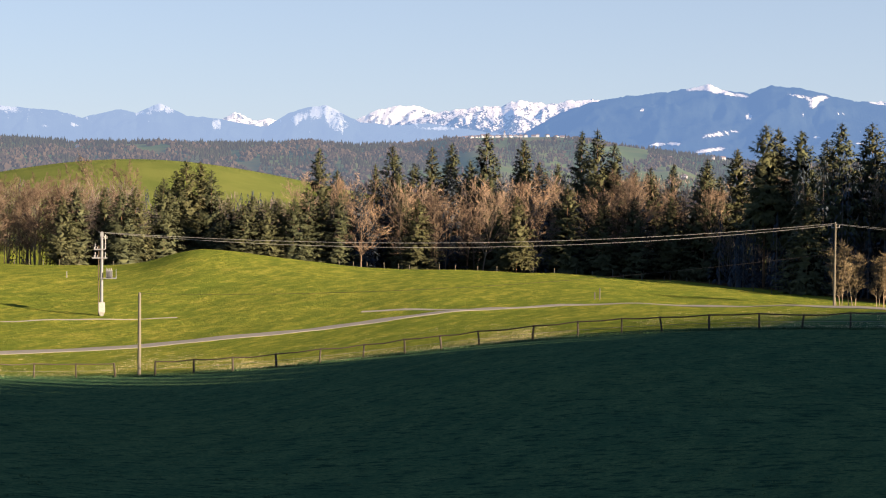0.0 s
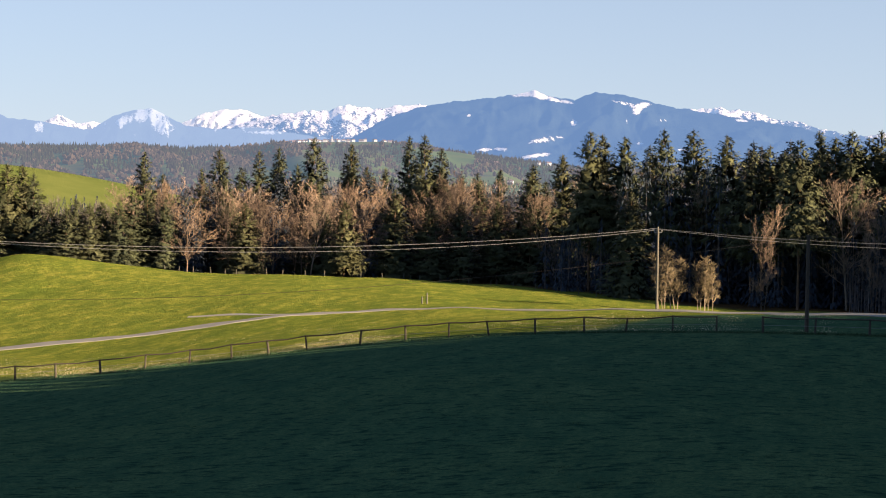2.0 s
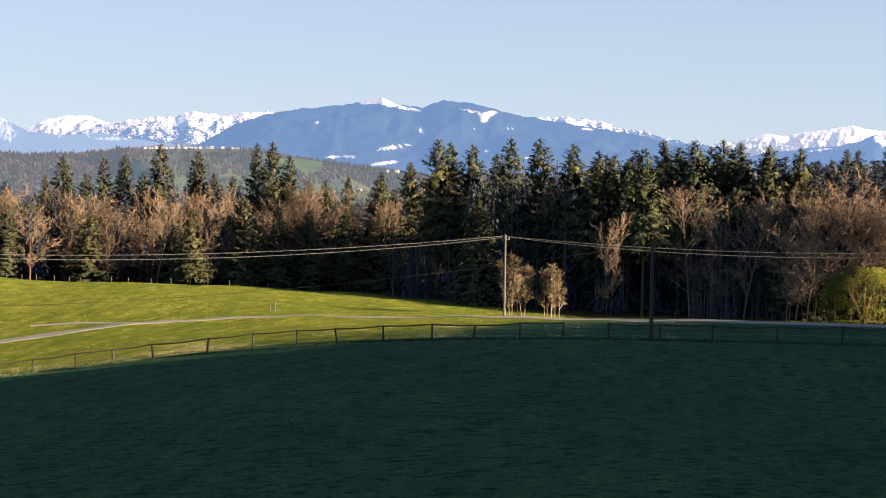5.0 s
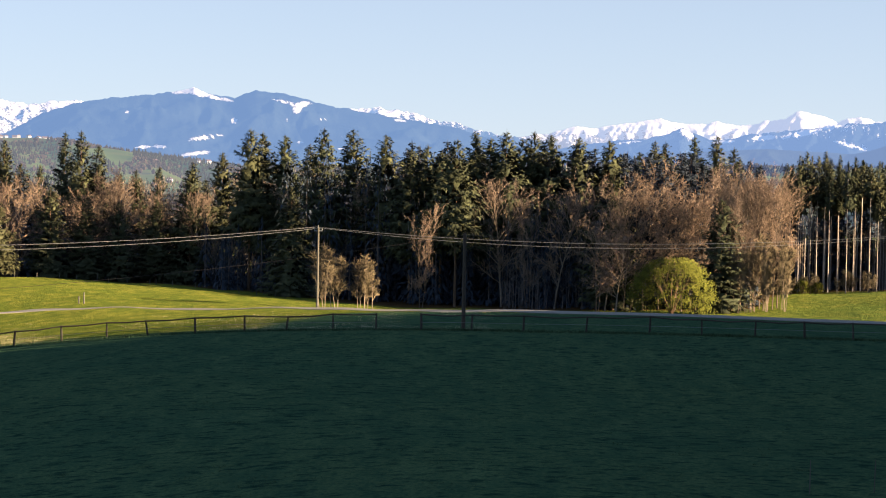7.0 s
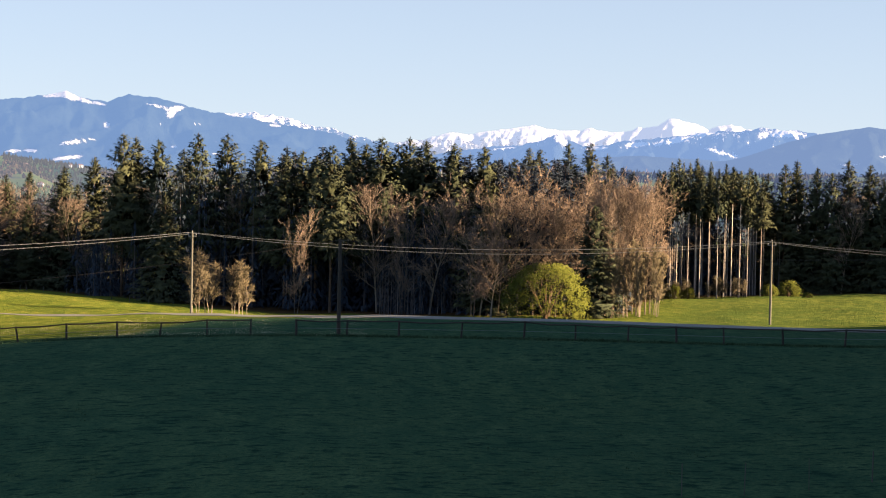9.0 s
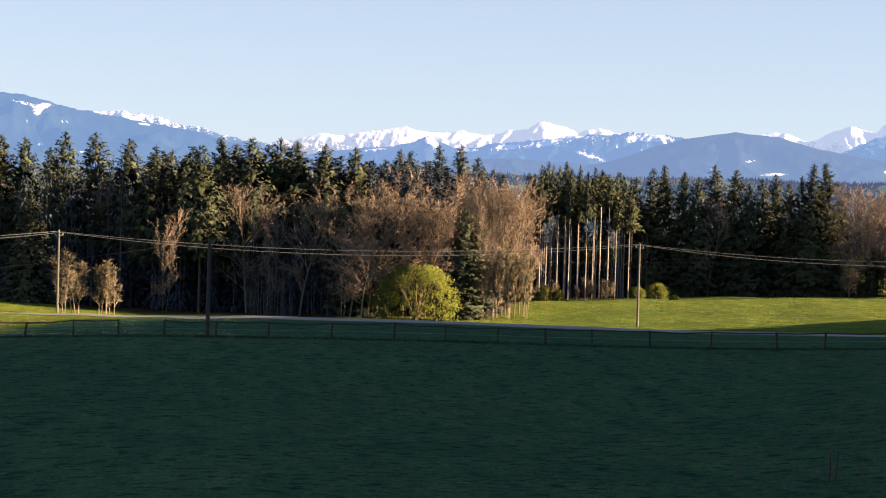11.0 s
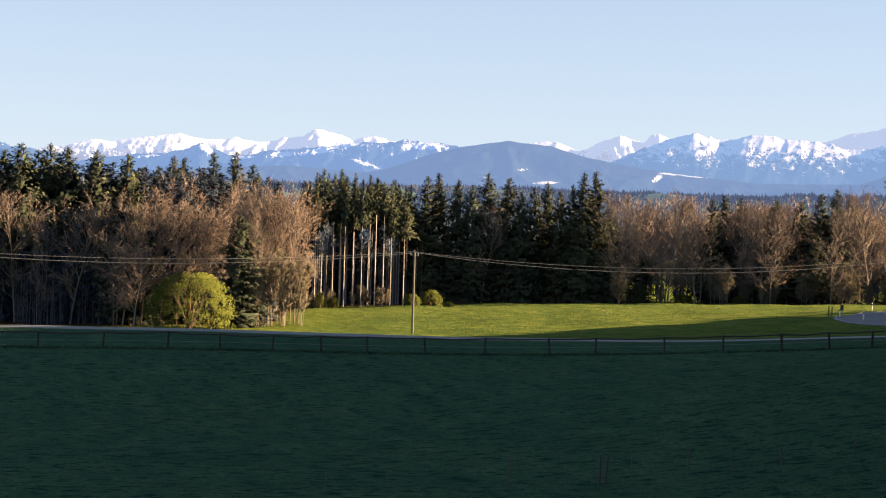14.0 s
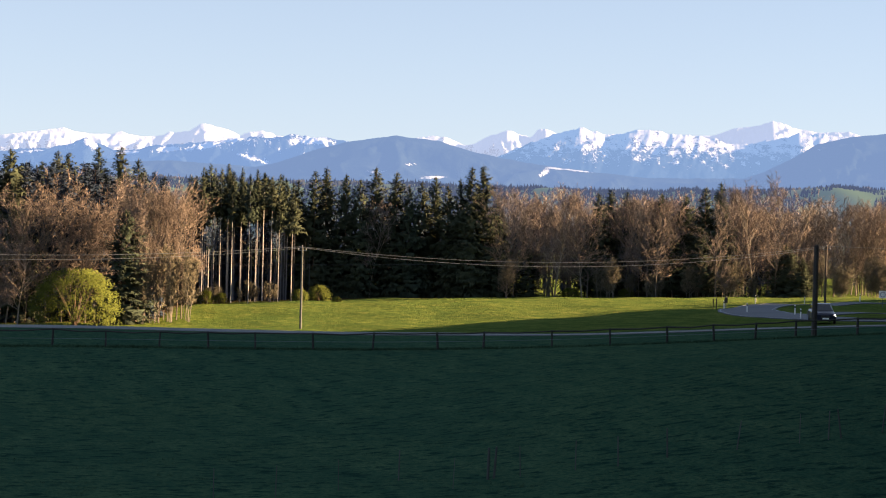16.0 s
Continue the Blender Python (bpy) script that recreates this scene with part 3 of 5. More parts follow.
# ---- trees ----
def tube(bm, points, radii, sides=5):
    rings = []
    for k, p in enumerate(points):
        q = points[min(k + 1, len(points) - 1)] - points[max(k - 1, 0)]
        rot = q.to_track_quat("Z", "Y")
        rings.append([bm.verts.new(p + rot @ Vector((math.cos(t) * radii[k], math.sin(t) * radii[k], 0))) for t in [2 * math.pi * s / sides for s in range(sides)]])
    for a, b in zip(rings, rings[1:]):
        for s in range(sides):
            bm.faces.new((a[s], a[(s + 1) % sides], b[(s + 1) % sides], b[s]))
    return rings


def spruce(seed, height=24.0, radius=4.4, bare=0.06, droop=0.5, ragged=0.13, plain_boughs=False, stem=0.23):
    """A spruce: tapered trunk and many drooping boughs, each a spine hung with short needle sprays."""
    rnd = random.Random(seed)
    base = new("spruce_tree")
    bm = bmesh.new()
    tube(bm, [Vector((0, 0, height * k / 8)) for k in range(9)], [stem * (1 - k / 8.4) for k in range(9)], 6)
    part("trunk", bm, BARK, base)
    verts, faces = [], []
    count = int(height * (1 - bare) * (18 if not plain_boughs else 10))
    for b in range(count):
        f = 0.985 * ((b + rnd.random()) / count) ** 1.1
        z0 = height * (bare + (1 - bare) * f)
        t = rnd.uniform(0, 2 * math.pi)
        dx, dy = math.cos(t), math.sin(t)
        lump = 1 + (0.2 + ragged) * noise.noise(Vector((dx * 1.6, dy * 1.6, z0 * 0.33 + seed * 7.3)))
        reach = radius * (1 - f) ** 0.80 * (0.8 + 0.2 * min(1, f * 6)) * lump
        out = reach * rnd.uniform(1 - 1.6 * ragged, 1.08) + 0.12
        if rnd.random() < ragged * 0.3:
            out *= 1.18
        drop = droop * (1 - 1.35 * f) * rnd.uniform(0.6, 1.3)
        lift = 0.3 * rnd.uniform(0.4, 1.2)

        def spine(s):
            return dx * out * s, dy * out * s, z0 - drop * out * s + lift * out * s * s

        i = len(verts)
        a, e, w = spine(0.15), spine(1.0), 0.06 + 0.03 * out
        verts += [(a[0] - dy * w, a[1] + dx * w, a[2]), (a[0] + dy * w, a[1] - dx * w, a[2]), e]
        faces.append((i, i + 1, i + 2))
        n = int(5 + out * 3.4) if not plain_boughs else 4
        for k in range(n):
            s = 1 - 0.72 * ((k + rnd.random()) / n) ** 1.4
            px, py, pz = spine(s)
            aside = rnd.uniform(-1, 1) * (0.12 + 0.42 * (1.1 - s) * out * 0.6)
            px, py, pz = px - dy * aside, py + dx * aside, pz - abs(aside) * 0.25
            ln = rnd.uniform(0.4, 0.85) * (0.5 + 0.16 * min(out, 4)) * (0.4 + 0.6 * min(1, out / 1.3)) * (1 + 0.7 * plain_boughs)
            turn = rnd.gauss(0, 0.6) + 0.7 * aside
            ex, ey = dx * math.cos(turn) - dy * math.sin(turn), dy * math.cos(turn) + dx * math.sin(turn)
            hang = rnd.uniform(0.15, 1.1) * (1 - 0.55 * f)
            w = rnd.uniform(0.11, 0.215) * (0.5 + 0.5 * min(1, out / 1.3)) * (1 + 1.15 * plain_boughs)
            wx, wy, wz = -ey * w, ex * w, rnd.uniform(-0.5, 0.5) * w
            i = len(verts)
            verts += [(px + wx, py + wy, pz + wz), (px - wx, py - wy, pz - wz), (px + ex * ln - wx * 0.3, py + ey * ln - wy * 0.3, pz - ln * hang)]
            faces.append((i, i + 1, i + 2))
        # shaded boughs inside
        if b % 3 == 0:
            u, v, i = rnd.uniform(0.3, 0.7) * reach, rnd.uniform(0.16, 0.3) * reach + 0.08, len(verts)
            verts += [(dx * u - dy * v, dy * u + dx * v, z0), (dx * u + dy * v, dy * u - dx * v, z0), (dx * u, dy * u, z0 - rnd.uniform(0.3, 0.6) * min(2.5, reach) - 0.2)]
            faces.append((i, i + 1, i + 2))
    for k in range(5):
        t = k * 1.3
        i = len(verts)
        verts += [(0.13, 0, height - 1.9), (-0.08, 0.12, height - 1.9), (0.1 * math.cos(t), 0.1 * math.sin(t), height + 0.3 - 0.2 * k)]
        faces.append((i, i + 1, i + 2))
    mesh_object("crown", verts, faces, NEEDLES_SHADE_BLUE if plain_boughs else NEEDLES, base)
    return base


def trunk_spruce(seed, height=25.0, bare=0.54):
    """A tall forest spruce on the wood's edge: long bare pale trunk, narrow crown in its upper half."""
    base = spruce(seed, height, 2.4, bare, 0.3, 0.34, stem=0.13)
    base.name = "trunk_spruce"
    for ob in base.children:
        if ob.name.startswith("trunk"):
            ob.data.materials[0] = PALE_BARK
    rnd = random.Random(seed)
    for k in range(12):
        z, t = rnd.uniform(0.25, bare + 0.04) * height, rnd.uniform(0, 6.28)
        l = rnd.uniform(0.5, 1.6)
        bm = bmesh.new()
        tube(bm, [Vector((0, 0, z)), Vector((math.cos(t) * l, math.sin(t) * l, z - 0.3 * l))], [0.035, 0.01], 3)
        part("dead_branch", bm, BARK, base)
    return base


def bare_tree(seed, height=20.0, width=9.0, fork=0.28, stems=1, material=None, upright=0.0, coarse=False):
    """A leafless broad-leaved tree: trunk, limbs, branches and a haze of fine twigs."""
    rnd = random.Random(seed)
    base = new("bare_tree")
    bm = bmesh.new()
    verts, faces = [], []

    def bough(p, way, ln, r, steps, wander, sides):
        pts, rad = [p.copy()], [r]
        for k in range(steps):
            way = (way + Vector((rnd.gauss(0, wander), rnd.gauss(0, wander), 0.07))).normalized()
            p = p + way * ln / steps
            pts.append(p.copy())
            rad.append(max(0.012, r * (1 - 0.85 * (k + 1) / steps)))
        tube(bm, pts, rad, sides)
        return pts

    def along(pts, s):
        j = min(int(s * (len(pts) - 1)), len(pts) - 2)
        return pts[j].lerp(pts[j + 1], s * (len(pts) - 1) - j), (pts[j + 1] - pts[j]).normalized()

    def aside(way, angle):
        o = way.orthogonal().normalized()
        o.rotate(Matrix.Rotation(rnd.uniform(0, 6.28), 3, way))
        return (way * math.cos(angle) + o * math.sin(angle)).normalized()

    def twig(p, way, ln, w):
        o = way.orthogonal().normalized() * w
        o.rotate(Matrix.Rotation(rnd.uniform(0, 6.28), 3, way))
        i = len(verts)
        verts.extend([tuple(p + o), tuple(p - o), tuple(p + way * ln)])
        faces.append((i, i + 1, i + 2))

    short = min(1.0, max(0.45, height / 18))
    for st in range(stems):
        off = Vector((rnd.uniform(-1, 1), rnd.uniform(-1, 1), 0)) * (0.7 if stems > 1 else 0)
        tall = height * (0.93 if st == 0 else rnd.uniform(0.7, 0.85))
        trunk = bough(off, (Vector((0, 0, 1)) + off * 0.08).normalized(), tall, height * 0.0085 / math.sqrt(stems), 7, 0.035, 6)
        n = (19 if stems == 1 else 11) if not coarse else 14
        for k in range(n):
            u = (k + rnd.random()) / n
            s = min(0.99, fork + (1 - fork) * u)
            q, way = along(trunk, s)
            out = width / 2 * math.sqrt(max(0.06, 1 - ((u - 0.42) / 0.62) ** 2)) * rnd.uniform(0.75, 1.15) / (1 if stems == 1 else 1.25)
            angle = radians((62 - 38 * u) * (1 - 0.5 * upright)) * rnd.uniform(0.75, 1.15)
            t = rnd.uniform(0, 6.28)
            d = Vector((math.cos(t) * math.sin(angle), math.sin(t) * math.sin(angle), math.cos(angle)))
            limb = bough(q, d, out / max(0.45, math.sin(angle)), height * 0.0042 * (1.15 - 0.6 * u), 3, 0.12, 3)
            length = (limb[-1] - limb[0]).length
            subs = 4 if coarse else 7
            for j in range(subs):
                v = min(0.98, 0.22 + 0.78 * (j + rnd.random()) / subs)
                p2, w2 = along(limb, v)
                w2 = (aside(w2, rnd.uniform(0.4, 0.95)) + Vector((0, 0, 0.22))).normalized()
                l3 = length * rnd.uniform(0.26, 0.42) * (1.15 - 0.5 * v) + 0.35 * short
                fine = [p2, p2 + w2 * l3]
                twig(p2, w2, l3, 0.042)
                for m in range(5 if coarse else 7):
                    x = min(0.98, 0.15 + 0.85 * (m + rnd.random()) / (5 if coarse else 7))
                    p3, w3 = along(fine, x)
                    w4 = (aside(w3, rnd.uniform(0.25, 0.9)) + Vector((0, 0, 0.15))).normalized()
                    l4 = rnd.uniform(0.6, 1.35) * short
                    twig(p3, w4, l4 * (1 + 0.3 * coarse), 0.037 * (1 + 0.7 * coarse) * short)
                    for _ in range(2 if coarse else 3):
                        twig(p3 + w4 * l4 * rnd.uniform(0.15, 0.8), aside(w4, rnd.uniform(0.3, 0.9)), l4 * rnd.uniform(0.45, 0.8) * (1 + 0.3 * coarse), 0.032 * (1 + 0.7 * coarse) * short)
    part("trunk", bm, material or SHADED_BROWN_BARK, base)
    base["top"] = max(v[2] for v in verts)
    mesh_object("crown", verts, faces, TWIGS, base)
    return base


def leafy_bush(seed, width=12.0, height=7.7, clumps_n=440):
    """A broad shrub in young yellow-green leaf."""
    rnd = random.Random(seed)
    base = new("spring_bush")
    for k in range(14):
        t = rnd.uniform(0, 6.28)
        w = Vector((math.cos(t) * 0.5, math.sin(t) * 0.5, 1)).normalized()
        bm = bmesh.new()
        tube(bm, [Vector((0, 0, -0.2)), w * height * 0.4, w * height * 0.8], [0.12, 0.07, 0.02], 4)
        part("stem", bm, BARK, base)
    verts, faces = [], []
    clumps = []
    for k in range(clumps_n):
        t, u = rnd.uniform(0, 6.28), rnd.random()
        v = rnd.uniform(0.02, 1) ** 0.8
        r = width / 2 * math.sqrt(max(0.04, 1 - (abs(v - 0.32) / 0.7) ** 2.2)) * rnd.uniform(0.72, 1.04)
        clumps.append((math.cos(t) * r, math.sin(t) * r, v * height * 0.97))
    for cx, cy, cz in clumps:
        for q in range(34):
            d = Vector((rnd.gauss(0, 1), rnd.gauss(0, 1), rnd.gauss(0, 1))).normalized()
            p = Vector((cx, cy, cz)) + d * rnd.uniform(0.15, 0.7)
            a = Vector((rnd.gauss(0, 1), rnd.gauss(0, 1), rnd.gauss(0, 1))).normalized() * 0.10
            b = a.orthogonal().normalized() * 0.07
            i = len(verts)
            verts += [tuple(p - a), tuple(p + b), tuple(p + a), tuple(p - b)]
            faces.append((i, i + 1, i + 2, i + 3))
    mesh_object("crown", verts, faces, SPRING, base)
    return base


SPRUCE_LABEL = "dark green spruce tree at the wood's edge"
BARE_LABEL = "leafless brown broad-leaved tree at the wood's edge"

SPRUCES = [(spruce(11, 24, 5.9), 24.0), (spruce(12, 24, 6.6, 0.03), 24.0), (spruce(13, 24, 5.4, 0.06), 24.0), (spruce(14, 24, 6.2, 0.04, 0.75), 24.0), (spruce(15, 24, 5.8, 0.08, 0.3, 0.25), 24.0), (spruce(16, 24, 6.4, 0.05, 0.6, 0.22), 24.0)]
SPRUCES_HIGH = [(spruce(61, 24, 5.6, 0.36, 0.5, 0.2), 24.0), (spruce(62, 24, 6.2, 0.42, 0.6, 0.25), 24.0), (spruce(63, 24, 5.8, 0.30, 0.45, 0.2), 24.0)]
BARES = [(bare_tree(21, 20, 11.5, 0.15), 20.0), (bare_tree(22, 20, 10.5, 0.15, 2), 20.0), (bare_tree(23, 20, 13.0, 0.16), 20.0), (bare_tree(24, 20, 9.0, 0.22, 1, SUNNY_BARK, 0.4), 20.0), (bare_tree(25, 20, 10.5, 0.18, 1, None, 0.25), 20.0)]
SPRUCES_BEHIND = [(spruce(17, 24, 4.9, 0.03, 0.5, 0.13, True), 24.0), (spruce(18, 24, 4.4, 0.05, 0.6, 0.2, True), 24.0)]
BARES_BEHIND = [(bare_tree(26, 20, 10.0, 0.2, 1, None, 0.2, True), 20.0), (bare_tree(29, 20, 8.5, 0.3, 1, None, 0.3, True), 20.0)]
YOUNG_TWIGS = foliage("olive_brown_twigs", (0.088, 0.084, 0.062), (0.145, 0.132, 0.096), 0.2, (0.12, 0.11, 0.07), 0.5)
YOUNG = [(bare_tree(27, 8, 2.4, 0.12, 5, SUNNY_BARK, 1.1), 8.0), (bare_tree(28, 8, 2.6, 0.10, 4, SUNNY_BARK, 1.1), 8.0)]
# Bare trees again, with shade put into a darker twig colour.
SHADED_TWIGS = foliage("dark_alder_twigs", (0.052, 0.046, 0.044), (0.092, 0.080, 0.072), 0.3, (0.09, 0.07, 0.055), 0.25)
SHADED_BARES = [(bare_tree(30, 20, 11.0, 0.18), 20.0), (bare_tree(34, 20, 10.0, 0.2, 2), 20.0)]
for ob, h in SHADED_BARES:
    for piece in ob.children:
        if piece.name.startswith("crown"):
            piece.data.materials[0] = SHADED_TWIGS
    tagged(ob, "leafless broad-leaved tree at the wood's edge, darkened as in shade", "tree", "alders of the wood")
SAPLINGS = [(bare_tree(36, 8, 1.5, 0.2, 3, SUNNY_BARK, 1.3, True), 8.0), (bare_tree(37, 8, 1.8, 0.18, 3, SUNNY_BARK, 1.3, True), 8.0)]
PINES = [(trunk_spruce(31, 25, 0.70), 25.0), (trunk_spruce(32, 25, 0.76), 25.0), (trunk_spruce(33, 25, 0.66), 25.0), (trunk_spruce(35, 25, 0.58), 25.0)]
for ob, h in YOUNG + SAPLINGS:
    for piece in ob.children:
        if piece.name.startswith("crown"):
            piece.data.materials[0] = YOUNG_TWIGS
    if (ob, h) in SAPLINGS:
        tagged(ob, "slender young leafless tree beside the power pole", "tree", "young trees")
    else:
        tagged(ob, "bare brown undergrowth bush under the trees", "bush", "undergrowth of the wood")
for ob, h in SPRUCES + SPRUCES_HIGH + SPRUCES_BEHIND:
    tagged(ob, SPRUCE_LABEL, "tree", "spruces of the wood")
for ob, h in BARES + BARES_BEHIND:
    tagged(ob, BARE_LABEL, "tree", "bare trees of the wood")
for ob, h in PINES:
    tagged(ob, "tall spruce with long bare pale trunk and high crown", "tree", "trunk spruces of the wood")

planted = random.Random(5)
used = set()


def plant(kinds, az, d, top=None, height=None, wide=1.0):
    """Stand one tree of a kind at a heading and distance, its tip at the given elevation or its height in metres."""
    k = planted.randrange(len(kinds))
    ob, h = kinds[k]
    foot = spot(az, d, -0.15)
    if height is None:
        height = EYE + d * math.tan(math.radians(top)) - foot.z
    s = height / (ob.get("top") or h)
    w = s * wide * planted.uniform(0.92, 1.12) * min(1.6, max(0.95, (22 / height) ** 0.6))
    m = Matrix.Translation(foot) @ Matrix.Rotation(planted.uniform(0, 6.28), 4, "Z") @ Matrix.Diagonal((w, w, s, 1))
    if ob.name not in used:
        used.add(ob.name)
        ob.matrix_basis = m
        return ob
    return copy_thing(ob, m @ Matrix.Diagonal((*(1 / v for v in ob.scale), 1)))


SPRUCE_LEFT = [(-30.1, 332, -0.41), (-29.67, 335, -0.14), (-28.79, 338, -0.13), (-28.26, 332, -0.22), (-27.82, 336, -0.12), (-26.94, 338, 0.16), (-26.55, 345, 0.43), (-26.23, 345, 0.74), (-25.79, 350, 0.71), (-25.43, 345, 0.45), (-24.88, 335, -0.45), (-24.43, 332, -0.63), (-24.13, 338, -0.35), (-23.71, 332, -0.53), (-23.32, 336, -0.43), (-22.81, 333, -0.43), (-22.36, 338, -0.24), (-21.91, 340, -0.05), (-21.36, 336, -0.32), (-22.01, 375, 1.21), (-21.43, 365, 0.49), (-19.66, 372, 1.31), (-18.82, 328, -0.38), (-19.28, 345, -0.02)]
SPRUCE_MID = [(-18.38, 360, 1.29), (-17.75, 365, 1.41), (-16.63, 355, 1.77), (-15.44, 360, 1.56), (-15.64, 318, -0.26), (-16.27, 335, -0.54), (-13.58, 350, 1.85), (-13.08, 345, 1.89), (-12.53, 345, 1.46), (-14.01, 322, 0.13), (-12.87, 322, -0.17), (-11.89, 325, -0.3), (-11.37, 345, 0.7), (-10.71, 330, -0.2), (-9.65, 330, 0.77), (-9.17, 335, 0.45), (-8.65, 340, 1.3), (-7.76, 310, 2.07), (-7.38, 312, 1.97), (-6.67, 312, 1.9), (-5.85, 315, 1.64), (-5.43, 300, 2.14), (-4.48, 305, 2.14), (-6.43, 288, 0.16)]
SPRUCE_CENTRE = [(-3.44, 300, 1.98), (-2.62, 290, 1.54), (-2.08, 292, 1.67), (-1.62, 288, 1.46), (-1.14, 278, 1.87), (-0.55, 292, 2.16), (-0.06, 296, 1.93), (0.44, 290, 2.16), (0.98, 294, 1.95), (1.33, 296, 2.17), (1.87, 292, 2.08), (2.76, 290, 2.02), (3.74, 292, 1.92), (3.93, 270, 1.08), (4.71, 300, 1.57), (5.2, 310, 1.93), (5.53, 312, 1.9), (6.45, 300, 2.09), (7.14, 300, 2.13), (7.69, 310, 1.74)]
SPRUCE_RIGHT = [(7.35, 252, 0.12), (12.78, 345, 1.22), (13.31, 340, 1.55), (13.67, 346, 1.65), (14.31, 342, 1.45), (14.77, 340, 1.31), (15.26, 345, 1.69), (15.93, 342, 1.56), (16.34, 338, 1.14), (16.75, 342, 1.28), (17.19, 345, 1.45), (17.59, 340, 1.17), (17.99, 338, 1.4), (18.34, 336, 1.8), (18.72, 338, 1.85), (19.17, 345, 0.68)]
SPRUCE_FAR_RIGHT = [(20.22, 335, -0.81), (22.43, 345, 1.07), (22.82, 350, 1.2), (23.33, 352, 1.13), (24.45, 348, 1.08), (25.22, 345, 1.04), (25.83, 340, 1.33), (26.31, 338, 1.48), (25.69, 330, 0.07), (24.71, 335, 0.04), (28.54, 325, -0.57), (28.9, 322, -0.83), (28.36, 330, -0.4), (22.59, 335, -1.47)]
BARE_LEFT = [(-31.75, 345, 0.28), (-30.97, 350, 0.37), (-30.19, 352, 0.47), (-29.41, 380, 1.07), (-28.09, 382, 0.84), (-20.64, 322, -0.13), (-22.64, 350, 0.48), (-21.01, 352, 0.5), (-20.28, 350, 0.51), (-19.19, 340, 0.07), (-17.91, 338, -0.15), (-17.0, 335, -0.27), (-15.92, 345, 0.47), (-14.92, 348, 0.61), (-14.38, 345, 0.58), (-12.39, 340, 0.72), (-11.77, 340, 0.82), (-10.41, 345, 0.26), (-8.2, 325, 0.82), (-7.63, 318, 0.32), (-7.11, 318, 0.65), (-4.02, 300, 0.68)]
BARE_MID = [(-6.06, 305, 1.04), (0.37, 282, 0.98), (2.08, 275, 0.61), (2.96, 285, 1.07), (5.24, 290, 1.28), (4.72, 282, 1.04), (5.77, 288, 1.19), (4.05, 258, -0.76), (3.7, 266, 0.7), (4.3, 268, 0.95), (4.9, 266, 0.8), (5.4, 268, 1.0), (5.9, 266, 0.7), (3.4, 262, -0.2), (6.13, 264, 0.4), (6.82, 266, 0.5), (7.68, 272, 0.86)]
BARE_RIGHT = [(6.42, 268, 1.13), (7.05, 272, 1.33), (7.98, 262, 1.59), (8.41, 258, 1.32), (8.84, 257, 1.02), (9.14, 262, 1.21), (19.29, 336, 1.36), (19.77, 334, 1.32), (20.47, 336, 1.25), (21.08, 331, 1.48), (21.57, 334, 1.34), (22.14, 331, 0.97), (15.13, 338, 0.9)]
BARE_FAR_RIGHT = [(21.97, 331, 1.24), (23.78, 336, 1.19), (24.05, 331, 1.11), (24.86, 334, 1.16), (26.71, 336, 1.57), (27.42, 331, 1.69), (28.08, 326, 1.92), (28.75, 338, 1.4), (29.27, 346, 1.32), (29.89, 348, 1.15), (30.58, 351, 1.12), (31.27, 365, 1.1), (31.95, 365, 1.2), (26.2, 321, 1.07), (27.08, 341, 1.09), (24.33, 321, 0.75)]
PINE = [(9.41, 328, 1.22), (9.73, 330, 1.54), (10.0, 326, 1.65), (10.28, 332, 1.52), (10.53, 328, 1.67), (10.79, 326, 1.44), (11.04, 330, 1.57), (11.34, 324, 1.36), (11.48, 328, 1.51), (11.72, 332, 1.41), (11.99, 326, 1.29), (12.28, 330, 1.39), (12.54, 328, 1.13)]
SAPLING = [(-5.29, 222, -1.72), (-4.8, 225, -1.45), (-4.25, 224, -1.81), (-3.87, 226, -1.99)]
LARCH = [(-2.25, 270, -0.1), (1.25, 276, 0.75)]

for az, d, top in SPRUCE_LEFT + SPRUCE_MID + SPRUCE_CENTRE + SPRUCE_RIGHT + SPRUCE_FAR_RIGHT:
    plant(SPRUCES_HIGH if -9.3 < az < 5 and top > 1.2 else SPRUCES, az, d, top)
for az, d, top in BARE_LEFT + BARE_MID:
    plant(SHADED_BARES if az < -26.5 else BARES[2:3] if az == -20.64 else BARES + SHADED_BARES if az < -9 else BARES, az, d, top, wide=1.15 if az == -20.64 else 1.0)
for az, d, top in BARE_RIGHT + BARE_FAR_RIGHT:
    plant(BARES, az, d, top, wide=1.0 if not 7.9 < az < 9.3 else 0.85)
for k, (az, d, top) in enumerate(PINE):
    plant(PINES, az + planted.uniform(-0.1, 0.1), d + planted.uniform(-7, 2), top, wide=planted.uniform(0.7, 1.15))
    if k % 3:
        plant(PINES, az + planted.uniform(0.05, 0.22), d + planted.uniform(3, 8), top - 0.12, wide=planted.uniform(0.65, 1.0))
for k in range(16):
    plant(PINES, 9.3 + 0.21 * k + planted.uniform(-0.08, 0.08), planted.uniform(334, 346), planted.uniform(0.9, 1.4))
for az, d, top in LARCH:
    plant(BARES[1:2], az, d, top, wide=0.55)
for az, d, top in SAPLING:
    plant(SAPLINGS, az, d, top, wide=0.85)
fill = random.Random(8)
for k in range(20):
    plant(SPRUCES_BEHIND, fill.uniform(8.6, 13.2), fill.uniform(342, 354), fill.uniform(-0.4, 0.7))
for k in range(18):
    plant(SPRUCES_BEHIND if k % 3 else BARES_BEHIND, fill.uniform(3.6, 6.9), fill.uniform(274, 294), fill.uniform(0.2, 1.5))
